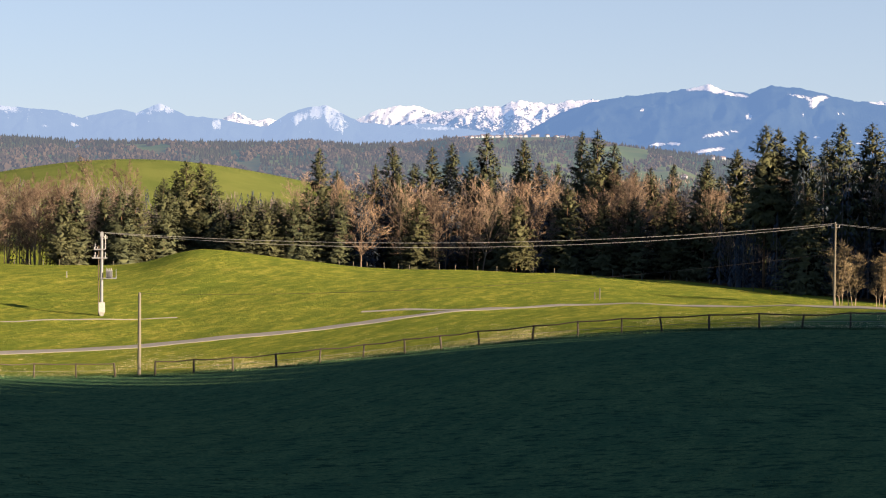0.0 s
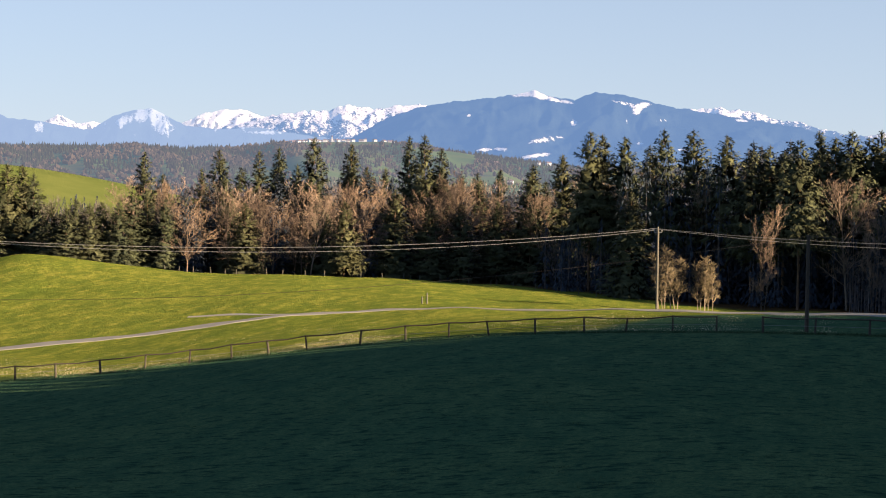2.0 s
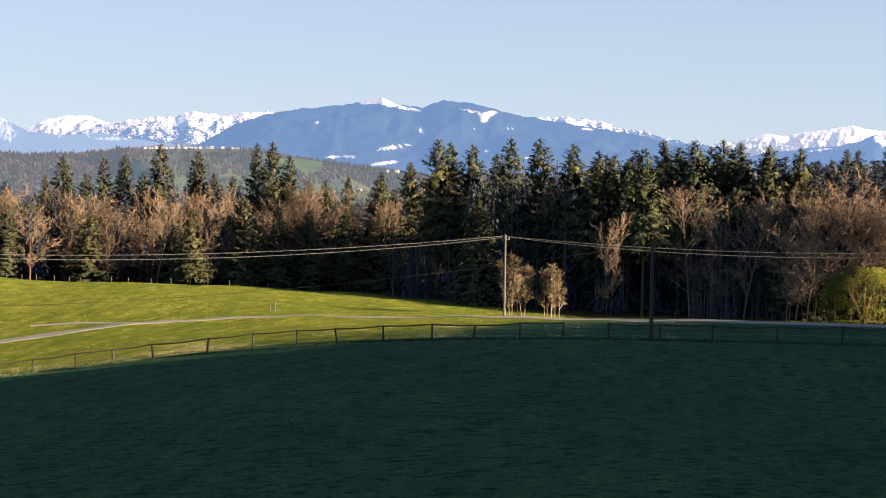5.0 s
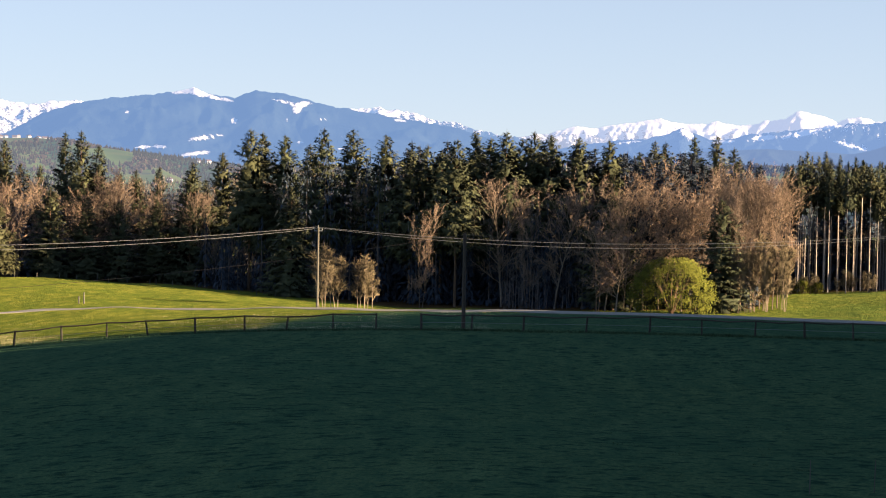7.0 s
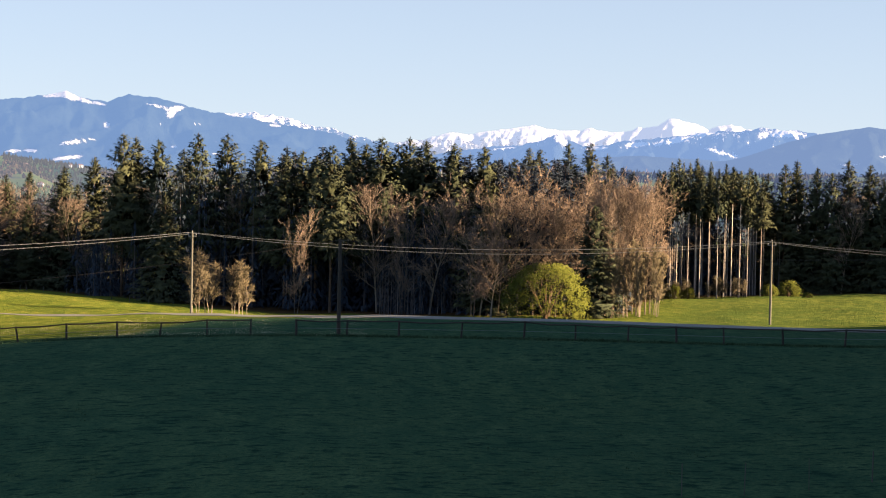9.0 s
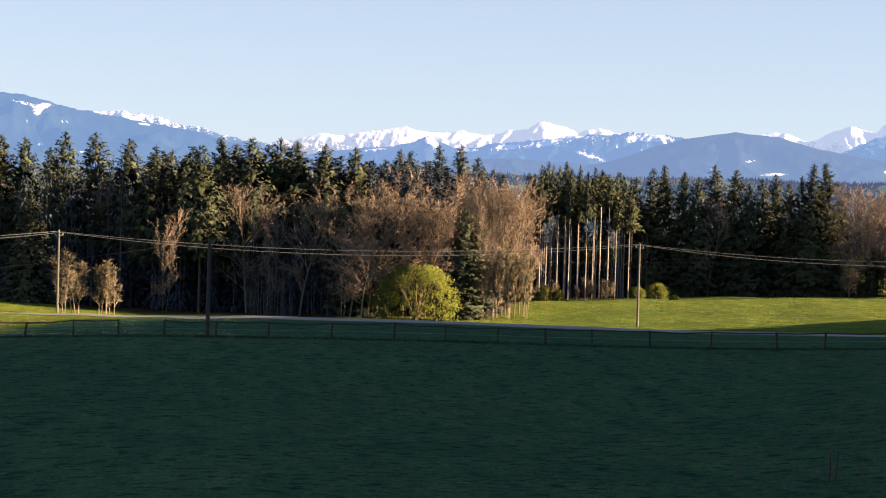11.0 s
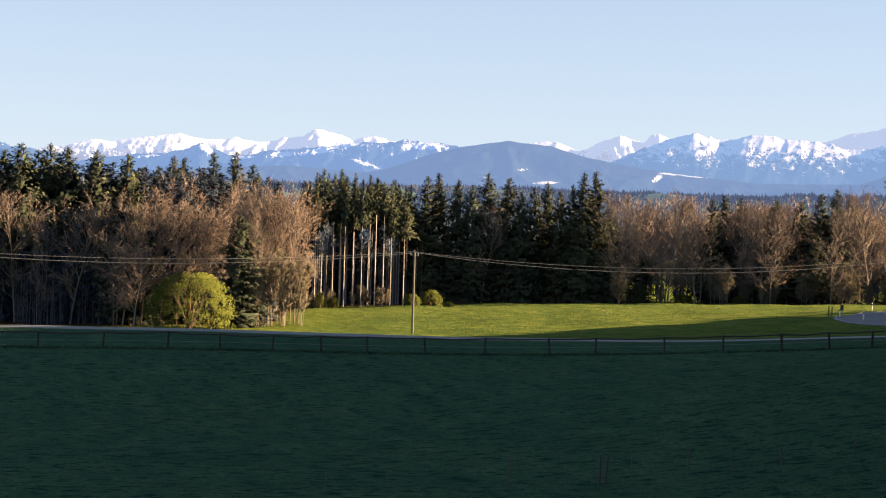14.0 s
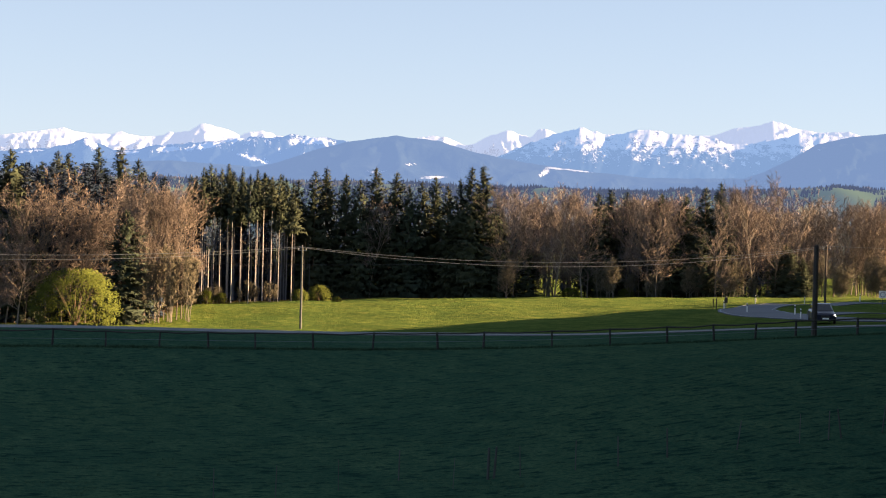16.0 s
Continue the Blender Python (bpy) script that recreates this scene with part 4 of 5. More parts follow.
for k in range(12):
    plant(SHADED_BARES, fill.uniform(-33, -28.5), fill.uniform(338, 352), fill.uniform(-0.1, 0.35))
for k in range(56):
    plant(BARES_BEHIND if k % 2 else BARES, fill.uniform(19.2, 33), fill.uniform(340, 366), fill.uniform(0.1, 1.25))
for k in range(9):
    tagged(plant(SAPLINGS, fill.uniform(7.7, 9.2), fill.uniform(250, 256), height=fill.uniform(7, 13), wide=0.6), "slender leafless young tree at the wood's corner", "tree", "young trees")
for k in range(8):
    plant(BARES[3:5], 7.55 + 0.2 * k + fill.uniform(-0.06, 0.06), fill.uniform(253, 264), fill.uniform(0.5, 1.4), wide=0.75)
for k in range(5):
    plant(SPRUCES_BEHIND, fill.uniform(7.6, 9.2), fill.uniform(334, 346), fill.uniform(1.0, 1.5))
for k in range(40):
    plant(BARES_BEHIND if k % 3 else SPRUCES_BEHIND, fill.uniform(-21, -9), fill.uniform(336, 352), fill.uniform(-0.5, 0.6))

for k in range(8):
    plant(SHADED_BARES + BARES, fill.uniform(-20.5, -9.2), fill.uniform(326, 338), fill.uniform(-0.1, 0.6))
for k in range(15):
    plant(SPRUCES, -20.2 + 0.75 * k + fill.uniform(-0.3, 0.3), fill.uniform(346, 362), fill.uniform(0.3, 1.2))
for k in range(30):
    plant(BARES_BEHIND, fill.uniform(19.4, 33), fill.uniform(346, 356), fill.uniform(0.5, 1.3))

for k in range(26):
    plant(YOUNG, fill.uniform(19.3, 31.5), fill.uniform(324, 335), height=fill.uniform(4.0, 8.5), wide=1.1)
for k in range(14):
    tagged(plant(SAPLINGS, fill.uniform(9.3, 12.4), fill.uniform(319, 324), height=fill.uniform(2.6, 4.4), wide=0.9), "pale olive leafless bush beneath tall trunks", "bush", "undergrowth of the wood")
# Spruces added behind the front rows to keep sun off the wood's bay.
for k in range(13):
    plant(SPRUCES_BEHIND, 4.3 + 0.3 * k + fill.uniform(-0.12, 0.12), fill.uniform(272, 286), fill.uniform(0.9, 1.5))
for x in range(-14, 56, 6):
    for y in range(296, 332, 7):
        px, py = x + fill.uniform(-2, 2), y + fill.uniform(-2.5, 2.5)
        if x < 38:
            plant(SPRUCES_BEHIND, math.degrees(math.atan2(px, py)), math.hypot(px, py), fill.uniform(1.3, 1.85), wide=1.2)


def wood_depth():
    """The depth of the wood behind its edge: trunks, dark boughs and bare crowns, joined."""
    rnd = random.Random(23)
    needles, twigs = ([], []), ([], [])

    def tri(store, a, b, c):
        i = len(store[0])
        store[0].extend([a, b, c])
        store[1].append((i, i + 1, i + 2))

    for az, near, deep, top, part_spruce, number in ((-31, 346, 50, 0.25, 0.1, 110), (-26.5, 348, 50, -0.1, 0.3, 80), (-22.5, 344, 40, -0.2, 0.3, 80), (-18.5, 348, 50, 0.35, 0.35, 90), (-14, 348, 60, 0.6, 0.4, 100), (-9.5, 346, 60, 0.75, 0.5, 100), (-3.5, 292, 70, 1.5, 0.75, 130), (-6.0, 304, 26, -0.7, 0.95, 60), (-2.5, 294, 28, -0.6, 0.95, 90), (2, 287, 28, -0.6, 0.95, 90), (4.2, 276, 22, -0.7, 0.9, 50), (0.6, 284, 8, 0.3, 0.85, 40), (3.2, 284, 8, 0.3, 0.8, 30), (3, 292, 70, 1.5, 0.7, 130), (4.3, 300, 60, 1.2, 0.7, 60), (10.5, 344, 50, 0.8, 0.9, 100), (16, 352, 40, 0.9, 0.85, 90), (21.5, 344, 18, 0.5, 0.3, 22), (26, 348, 18, 0.6, 0.4, 30), (30, 360, 20, 0.6, 0.2, 16), (21.5, 408, 30, 0.85, 0.15, 120), (25.5, 408, 30, 0.9, 0.15, 120), (30, 412, 30, 0.9, 0.1, 150)):
        for k in range(number):
            a, d = az + rnd.uniform(-3.2, 3.2), near + rnd.uniform(0, deep)
            foot = spot(a, d, -0.2)
            h = EYE + d * math.tan(math.radians(top + rnd.uniform(-0.9, 0.0))) - foot.z
            x, y, z = foot
            r = rnd.uniform(0.1, 0.2)
            tri(twigs, (x - r, y, z), (x + r, y, z), (x, y, z + h * 0.9))
            tri(twigs, (x, y - r, z), (x, y + r, z), (x, y, z + h * 0.9))
            if rnd.random() < part_spruce:
                for q in range(170):
                    f = rnd.random() ** 1.3
                    reach = 4.4 * (1 - f) ** 0.8 * h / 22 + 0.1
                    t, o = rnd.uniform(0, 6.283), rnd.uniform(0.35, 0.8) * reach
                    c, sn, e = math.cos(t), math.sin(t), rnd.uniform(0.1, 0.22) * (0.4 + 0.25 * reach)
                    z0 = z + h * (0.04 + 0.95 * f)
                    tri(needles, (x + c * o - sn * e, y + sn * o + c * e, z0 + 0.2), (x + c * o + sn * e, y + sn * o - c * e, z0 + 0.2), (x + c * (o + 0.28 * reach), y + sn * (o + 0.28 * reach), z0 - rnd.uniform(0.2, 1.0)))
            else:
                for q in range(185):
                    f = rnd.random()
                    reach = h * 0.21 * math.sqrt(max(0.03, 1 - ((f - 0.4) / 0.62) ** 2))
                    t, o = rnd.uniform(0, 6.283), reach * rnd.random() ** 0.5
                    c, sn, e = math.cos(t), math.sin(t), rnd.uniform(0.035, 0.075)
                    u, ln = rnd.uniform(0, 6.283), rnd.uniform(1.0, 2.2)
                    lean = rnd.uniform(0.1, 0.5)
                    z0 = z + h * (0.22 + 0.7 * f)
                    px, py = x + c * o, y + sn * o
                    tri(twigs, (px - math.sin(u) * e, py + math.cos(u) * e, z0), (px + math.sin(u) * e, py - math.cos(u) * e, z0), (px + (c + 0.5 * math.cos(u)) * lean * ln, py + (sn + 0.5 * math.sin(u)) * lean * ln, z0 + ln * 0.8))
    # thin young stems in the shade under the wood's edge
    for k in range(110):
        x, y, z = spot(rnd.uniform(0.3, 6.9), rnd.uniform(270, 286), -0.2)
        h, r = rnd.uniform(4, 10), rnd.uniform(0.04, 0.075)
        tri(twigs, (x - r, y, z), (x + r, y, z), (x + rnd.uniform(-0.5, 0.5), y, z + h))
        for q in range(9):
            z0, t, ln = z + h * rnd.uniform(0.35, 0.95), rnd.uniform(0, 6.283), rnd.uniform(0.5, 1.3)
            tri(twigs, (x, y, z0), (x, y, z0 + 0.07), (x + math.cos(t) * ln, y + math.sin(t) * ln, z0 + ln * 0.8))
    # trunks that stand behind the pale ones at the field's edge
    for k in range(110):
        x, y, z = spot(rnd.uniform(9.1, 13.2), rnd.uniform(331, 346), -0.2)
        h, r = rnd.uniform(11, 17), rnd.uniform(0.06, 0.12)
        tri(twigs, (x - r, y, z), (x + r, y, z), (x + rnd.uniform(-0.2, 0.2), y, z + h))
        tri(twigs, (x, y - r, z), (x, y + r, z), (x, y, z + h))
    tagged(mesh_object("dark_wood", *needles, NEEDLES_SHADE_BLUE), "spruce boughs deep in the wood, tinted shade-blue", "woods", kind="stuff")
    tagged(mesh_object("bare_wood", *twigs, TWIGS_SHADE_BLUE), "leafless trees deep in the wood, tinted shade-blue", "woods", kind="stuff")


wood_depth()


def shade_wood():
    """Joined spruces added out of view on the rise beside the lookout, to shade the field."""
    rnd = random.Random(19)
    verts, faces = [], []
    for k in range(62):
        for row in range(3):
            y = 30 + k * 2.3 + row * 0.9
            az = 39.5 + row * 1.9 + 4.0 * (1 - smooth(y, 30, 80)) + rnd.uniform(-0.4, 0.4)
            d = y / math.cos(math.radians(az))
            h = rnd.uniform(18.0, 22.1) * (1 - 0.60 * smooth(y, 150, 172)) * float(np.interp(y, [68, 84, 116, 134], [1.02, 0.935, 0.928, 1.0]))
            foot = spot(az, d, -0.3)
            for q in range(9):
                z0, z1 = h * (0.02 + 0.1 * q), h * min(1.0, 0.02 + 0.1 * q + 0.2)
                r = 3.0 * (1 - q / 9.6) ** 0.7
                i, n = len(verts), 9
                verts += [(foot.x + r * rnd.uniform(0.7, 1.2) * math.cos(6.283 * m / n), foot.y + r * rnd.uniform(0.7, 1.2) * math.sin(6.283 * m / n), foot.z + z0 - rnd.uniform(0, 0.6)) for m in range(n)] + [(foot.x, foot.y, foot.z + z1)]
                faces += [(i + m, i + (m + 1) % n, i + n) for m in range(n)]
    # More unseen cones, added to shade the road bend and the field beside it.
    for k in range(60):
        y = 167 + k * 1.1
        x = max(140, y * 0.64) + rnd.uniform(0, 14)
        r, h, z0 = rnd.uniform(2.8, 3.8), rnd.uniform(0.9, 1.08) * float(np.interp(y, [167, 180, 190, 201, 207, 216], [6.5, 7.0, 10.2, 12.0, 8.0, 5.5])), ground_at(x, y) - 0.3
        i, n = len(verts), 9
        verts += [(x + r * math.cos(6.283 * m / n), y + r * math.sin(6.283 * m / n), z0) for m in range(n)] + [(x, y, z0 + h)]
        faces += [(i + m, i + (m + 1) % n, i + n) for m in range(n)]
    tagged(mesh_object("hillside_wood", verts, faces, NEEDLES_SHADE_BLUE), "spruces added out of view to shade the field", "woods", kind="stuff")


shade_wood()

bush = tagged(leafy_bush(41), "broad shrub in fresh yellow-green leaf", "bush")
bush.matrix_basis = Matrix.Translation(spot(5.82, 245.5, -0.1))
shrub = tagged(leafy_bush(42, 4.2, 2.6, 90), "small rounded light-green shrub on the field's far edge", "bush")
shrub.matrix_basis = Matrix.Translation(spot(13.5, 322, -0.1))


UNDERGROWTH = [(9.35, 326, 3.0, 1.8), (9.9, 325, 2.6, 2.4), (10.35, 326, 2.8, 1.9), (14.1, 322, 1.8, 0.9), (12.9, 324, 3.0, 2.0), (21.6, 338, 3.5, 1.8), (23.4, 340, 3.0, 1.6)]
for az, d, w, h in UNDERGROWTH:
    d = d - 5
    ob = copy_thing(shrub, Matrix.Translation(spot(az, d, -0.1)) @ Matrix.Rotation(az, 4, "Z") @ Matrix.Diagonal((w / 4.2, w / 4.2, h / 2.6, 1)))
    tagged(ob, "low yellow-green undergrowth shrub at the foot of the wood")


# ---- poles and wires ----
def box(bm, size, at, taper=1.0):
    """A box with its base centre at a point, narrowed towards the bottom by taper."""
    x, y, z = (v / 2 for v in size)
    lo = [bm.verts.new((at[0] + a * x * taper, at[1] + b * y * taper, at[2])) for a, b in ((-1, -1), (1, -1), (1, 1), (-1, 1))]
    hi = [bm.verts.new((at[0] + a * x, at[1] + b * y, at[2] + size[2])) for a, b in ((-1, -1), (1, -1), (1, 1), (-1, 1))]
    bm.faces.new(lo[::-1])
    bm.faces.new(hi)
    for k in range(4):
        bm.faces.new((lo[k], lo[(k + 1) % 4], hi[(k + 1) % 4], hi[k]))


def bevelled_box(size, at, edge=0.02, taper=1.0):
    bm = bmesh.new()
    box(bm, size, at, taper)
    bmesh.ops.bevel(bm, geom=bm.edges[:], offset=edge, segments=1, affect="EDGES")
    return bm


def insulator(parent, at):
    bm = bmesh.new()
    tube(bm, [Vector(at) + Vector((0, 0, z)) for z in (0, 0.06, 0.08, 0.14, 0.16, 0.24)], [0.03, 0.03, 0.07, 0.06, 0.04, 0.03], 8)
    part("insulator", bm, CREAM, parent, "pale porcelain insulator")


def pole(name, az, d, height, radius, material, label):
    base = new(name)
    base.matrix_basis = Matrix.Translation(spot(az, d, -0.2)) @ Matrix.Rotation(radians(-az), 4, "Z")
    bm = bmesh.new()
    rings = tube(bm, [Vector((0, 0, 0)), Vector((0, 0, height * 0.5)), Vector((0, 0, height + 0.1)), Vector((0, 0, height + 0.2))], [radius, radius * 0.88, radius * 0.76, radius * 0.4], 10)
    bm.faces.new(rings[-1])
    part("shaft", bm, material, base)
    return tagged(base, label, "utility pole")


def hang(name, p, q, sag, radius, material, label):
    """A wire that sags between two points."""
    bm = bmesh.new()
    n = 24
    tube(bm, [p.lerp(q, k / n) - Vector((0, 0, sag * 4 * (k / n) * (1 - k / n))) for k in range(n + 1)], [radius] * (n + 1), 5)
    return tagged(part(name, bm, material, None), label, "wire")


PHONE = [(-27.68, 146, 6.75), (-0.84, 127.5, 6.85), (29.33, 126.5, 6.4)]
POWER = [(-5.56, 215, 9.85), (12.95, 215, 9.9), (29.64, 232, 7.35)]
DARK_POLE = plain("tarred_pole_wood", (0.026, 0.024, 0.022), (0.060, 0.054, 0.046), 5.0, stretch=(6, 6, 0.5))
phone_tops, power_tops = [], []
for k, (az, d, h) in enumerate(PHONE):
    p = pole("telephone_pole", az, d, h, 0.15 if k < 2 else 0.2, POLE if k == 0 else DARK_POLE, "brown wooden telephone pole beside the paddock fence")
    bm = bevelled_box((0.1, 0.22, 0.1), (0, 0.1, h - 0.25), 0.01)
    part("bracket", bm, STEEL, p)
    insulator(p, (0, 0.16, h - 0.15))
    phone_tops.append(spot(az, d, h - 0.1))
for az, d, h in POWER:
    p = pole("power_pole", az, d, h, 0.15, POLE if az < 20 else DARK_POLE, "tall wooden power pole with a steel crossarm and insulators")
    part("crossarm", bevelled_box((1.0, 0.09, 0.09), (0, 0.16, h - 0.3), 0.01), STEEL, p)
    for x in (-0.45, 0.45):
        insulator(p, (x, 0.16, h - 0.21))
    insulator(p, (0, 0, h + 0.2))
    power_tops.append(spot(az, d, h))

station = pole("transformer_pole", -28.87, 211, 9.85, 0.2, STEEL, "grey pole-mounted transformer station standing in the meadow")
part("head", bevelled_box((0.4, 0.4, 0.55), (0, 0, 9.4), 0.04), STEEL, station)
part("bracket", bevelled_box((0.9, 0.12, 0.1), (0.2, 0, 9.2), 0.015), STEEL, station)
for x in (0.3, 0.6):
    insulator(station, (x, 0, 9.3))
for z, w in ((7.9, 1.35), (6.9, 1.75)):
    part("crossarm", bevelled_box((w, 0.14, 0.14), (-0.25, -0.2, z), 0.01), STEEL, station)
    part("crossarm", bevelled_box((w, 0.14, 0.14), (-0.25, 0.2, z), 0.01), STEEL, station)
    for x in (-0.85, -0.5, 0.4):
        insulator(station, (x, -0.2, z + 0.14))
    for x in (-0.75, 0.4):
        part("switch", bevelled_box((0.13, 0.24, 0.62), (x, 0, z + 0.14), 0.03), STEEL, station)
part("arrester", bevelled_box((0.14, 0.14, 1.5), (0.42, 0, 8.2), 0.03, 0.7), CREAM, station)
part("platform", bevelled_box((1.9, 0.9, 0.1), (0.75, 0, 4.55), 0.01), STEEL, station)
tank = part("transformer_tank", bevelled_box((0.75, 0.7, 0.9), (0.85, 0, 4.65), 0.05), STEEL, station, "grey steel transformer tank")
for k in range(5):
    part("cooling_fin", bevelled_box((0.05, 0.3, 0.7), (0.58 + 0.14 * k, -0.5, 4.75), 0.008), STEEL, tank)
for x in (0.6, 0.85, 1.1):
    insulator(tank, (x, 0, 5.55))
part("guard_rail", bevelled_box((0.06, 0.9, 1.0), (1.66, 0, 4.65), 0.01), STEEL, station)
part("cabinet", bevelled_box((0.75, 0.5, 1.15), (0.02, -0.3, 0.65), 0.03), CREAM, station, "cream steel cabinet")
part("cabinet_foot", bevelled_box((0.75, 0.5, 0.45), (0.02, -0.3, 0.2), 0.02, 0.45), CREAM, station)
bm = bmesh.new()
tube(bm, [Vector((-0.35, 0, 0.1)), Vector((-0.35, 0, 8.4))], [0.05, 0.05], 6)
part("conduit", bm, DARK_POLE, station)

station_top = spot(-28.87, 211, 9.8)
ends = [station_top] + power_tops
for (p, q), sag in zip(zip(ends, ends[1:]), (1.75, 1.5, 2.0)):
    for side, low in ((-0.45, 0.0), (0.45, 0.42)):
        off = Vector((side * 0.6, side * 0.8, -low * 0.3))
        hang("power_line", p + off, q + off, sag + low, 0.017, WIRE, "thin bare aluminium power line wire between poles")
beyond_rise = spot(45, 250, 9.0)
hang("power_line", power_tops[-1], beyond_rise, 1.2, 0.017, WIRE, "thin bare aluminium power line wire between poles")
for p, q in zip(phone_tops, phone_tops[1:]):
    hang("telephone_line", p, q, 1.35, 0.011, BLACK, "thin black telephone cable between wooden poles")


# ---- paddock fence ----
FENCE = [-33.6, -32.3, -30.95, -29.65, -28.42, None, -27.18, -25.96, -24.71, -23.32, -21.94, -20.54, -19.19, -18.0, -16.78, -15.09, -13.61, -12.22, -10.92, -9.44, -7.87, -6.55, -5.04, -3.66, None, -2.19, -0.58, 1.1, 3.11, 5.14, 6.8, 8.47, 10.03, 11.53, 13.38, 15.28, 17.39, 18.85, 21.06, 22.92, 24.74, 26.22, 27.5, 28.76, 30.66, 32.2, 33.8]
fence = tagged(new("paddock_fence"), "weathered wooden paddock fence with one top rail", "fence")
lean = random.Random(3)
feet = []
for az in FENCE:
    if az is None:
        feet.append(None)
        continue
    p = spot(az, fence_distance(az))
    top = p + Vector((lean.gauss(0, 0.09), lean.gauss(0, 0.05), 1.2 + lean.gauss(0, 0.03)))
    feet.append((p, top))
    bm = bmesh.new()
    r = lean.uniform(0.07, 0.10)
    rings = tube(bm, [p - Vector((0, 0, 0.3)), p.lerp(top, 0.5), top], [r, r * 0.95, r * 0.85], 8)
    bm.faces.new(rings[-1])
    part("post", bm, POST, fence)
for a, b in zip(feet, feet[1:]):
    if a and b:
        bm = bmesh.new()
        m = a[1].lerp(b[1], 0.5) - Vector((0, 0, 0.06 + lean.uniform(-0.04, 0.05)))
        up = Vector((0, -0.09, -0.07))
        tube(bm, [a[1] + up, m + up, b[1] + up], [0.058, 0.05, 0.047], 7)
        part("rail", bm, POST, fence)
        bm = bmesh.new()
        h = Vector((0, -0.08, 0.55))
        tube(bm, [a[0] + h, b[0] + h], [0.008, 0.008], 4)
        part("strand", bm, WIRE, fence, "thin fence wire")


# ---- roads ----
def ribbon(name, centre, width, material, label, category, lift=0.05, shift=0.0):
    """A road laid over the ground; centre: points (heading, distance)."""
    pts = [spot(a, d) for a, d in centre]
    dense = []
    for k in range(len(pts) - 1):
        p0, p1, p2, p3 = pts[max(k - 1, 0)], pts[k], pts[k + 1], pts[min(k + 2, len(pts) - 1)]
        n = max(2, int((p2 - p1).length / 1.2))
        for s in range(n):
            t = s / n
            dense.append(0.5 * ((2 * p1) + (p2 - p0) * t + (2 * p0 - 5 * p1 + 4 * p2 - p3) * t * t + (3 * p1 - p0 - 3 * p2 + p3) * t**3))
    dense.append(pts[-1])
    verts, faces, cols = [], [], 5
    for k, p in enumerate(dense):
        w = dense[min(k + 1, len(dense) - 1)] - dense[max(k - 1, 0)]
        side = Vector((w.y, -w.x, 0)).normalized()
        row = []
        for c in range(cols):
            q = p + side * (shift + width * (c / (cols - 1) - 0.5))
            row.append((q.x, q.y, ground_at(q.x, q.y) + lift))
        row += [(*row[0][:2], row[0][2] - 0.3), (*row[cols - 1][:2], row[cols - 1][2] - 0.3)]
        verts += row
    m = cols + 2
    for k in range(len(dense) - 1):
        a, b = k * m, (k + 1) * m
        for c in range(cols - 1):
            faces.append((a + c, a + c + 1, b + c + 1, b + c))
        faces.append((a + cols, a, b, b + cols))
        faces.append((a + cols - 1, a + cols + 1, b + cols + 1, b + cols - 1))
    return tagged(mesh_object(name, verts, faces, material), label, category, kind="structure")


ribbon("road", LANE_LINE, 3.2, LANE, "narrow pale asphalt farm lane through the meadow", "lane")
ribbon("road", [(-17.2, 199.5), (-18.6, 203.5), (-19.6, 205), (-20.6, 205.6)], 1.3, LANE, "short gravel spur off the farm lane", "lane", 0.04)
ribbon("road", [(-36, 203), (-32, 205.8), (-28.9, 208), (-26.5, 209.3)], 0.5, LANE, "faint trodden gravel track past the transformer", "track", 0.04)
MAIN = [(36, 158), (33, 161), (30.5, 166), (28.6, 176), (27.4, 190), (27.3, 205), (28.4, 220), (31, 232), (36, 246)]
ribbon("road", MAIN, 6.2, ASPHALT, "grey asphalt country road in a tight bend", "road", 0.07)
for side in (-2.85, 2.85):
    ribbon("road_line", MAIN, 0.11, CREAM, "white painted edge line of the road", "road marking", 0.085, side)
ribbon("road", [(29.3, 178), (30.5, 186), (32.5, 190), (36, 192)], 3.4, ASPHALT, "side road joining the bend", "road", 0.06)


# ---- posts along the road ----
def delineator(az, d):
    base = tagged(new("delineator_post"), "white roadside delineator post with a black band", "road post", "delineators along the road")
    base.matrix_basis = Matrix.Translation(spot(az, d, -0.05)) @ Matrix.Rotation(radians(-az), 4, "Z")
    part("post", bevelled_box((0.13, 0.12, 1.05), (0, 0, 0), 0.02), WHITE, base)
    part("band", bevelled_box((0.137, 0.127, 0.2), (0, 0, 0.74), 0.01), BLACK, base)
    part("reflector", bevelled_box((0.05, 0.01, 0.14), (0, -0.066, 0.77), 0.003), STEEL, base)


for az, d in ((27.23, 189), (28.72, 181), (28.9, 170), (29.79, 167.5), (27.48, 226), (29.01, 232), (30.71, 240), (26.5, 204)):
    delineator(az, d)

board = tagged(new("warning_board"), "small dark-backed warning board on a pale post", "sign")
board.matrix_basis = Matrix.Translation(spot(26.56, 203.2, -0.05)) @ Matrix.Rotation(radians(-26.5), 4, "Z")
part("post", bevelled_box((0.1, 0.1, 1.5), (0, 0.05, 0), 0.02), CREAM, board)
part("panel", bevelled_box((0.36, 0.04, 0.6), (0, -0.03, 0.8), 0.015), DARK_POLE, board, "dark back of the board")
part("bracket", bevelled_box((0.3, 0.03, 0.06), (0, 0.0, 1.05), 0.008), STEEL, board)

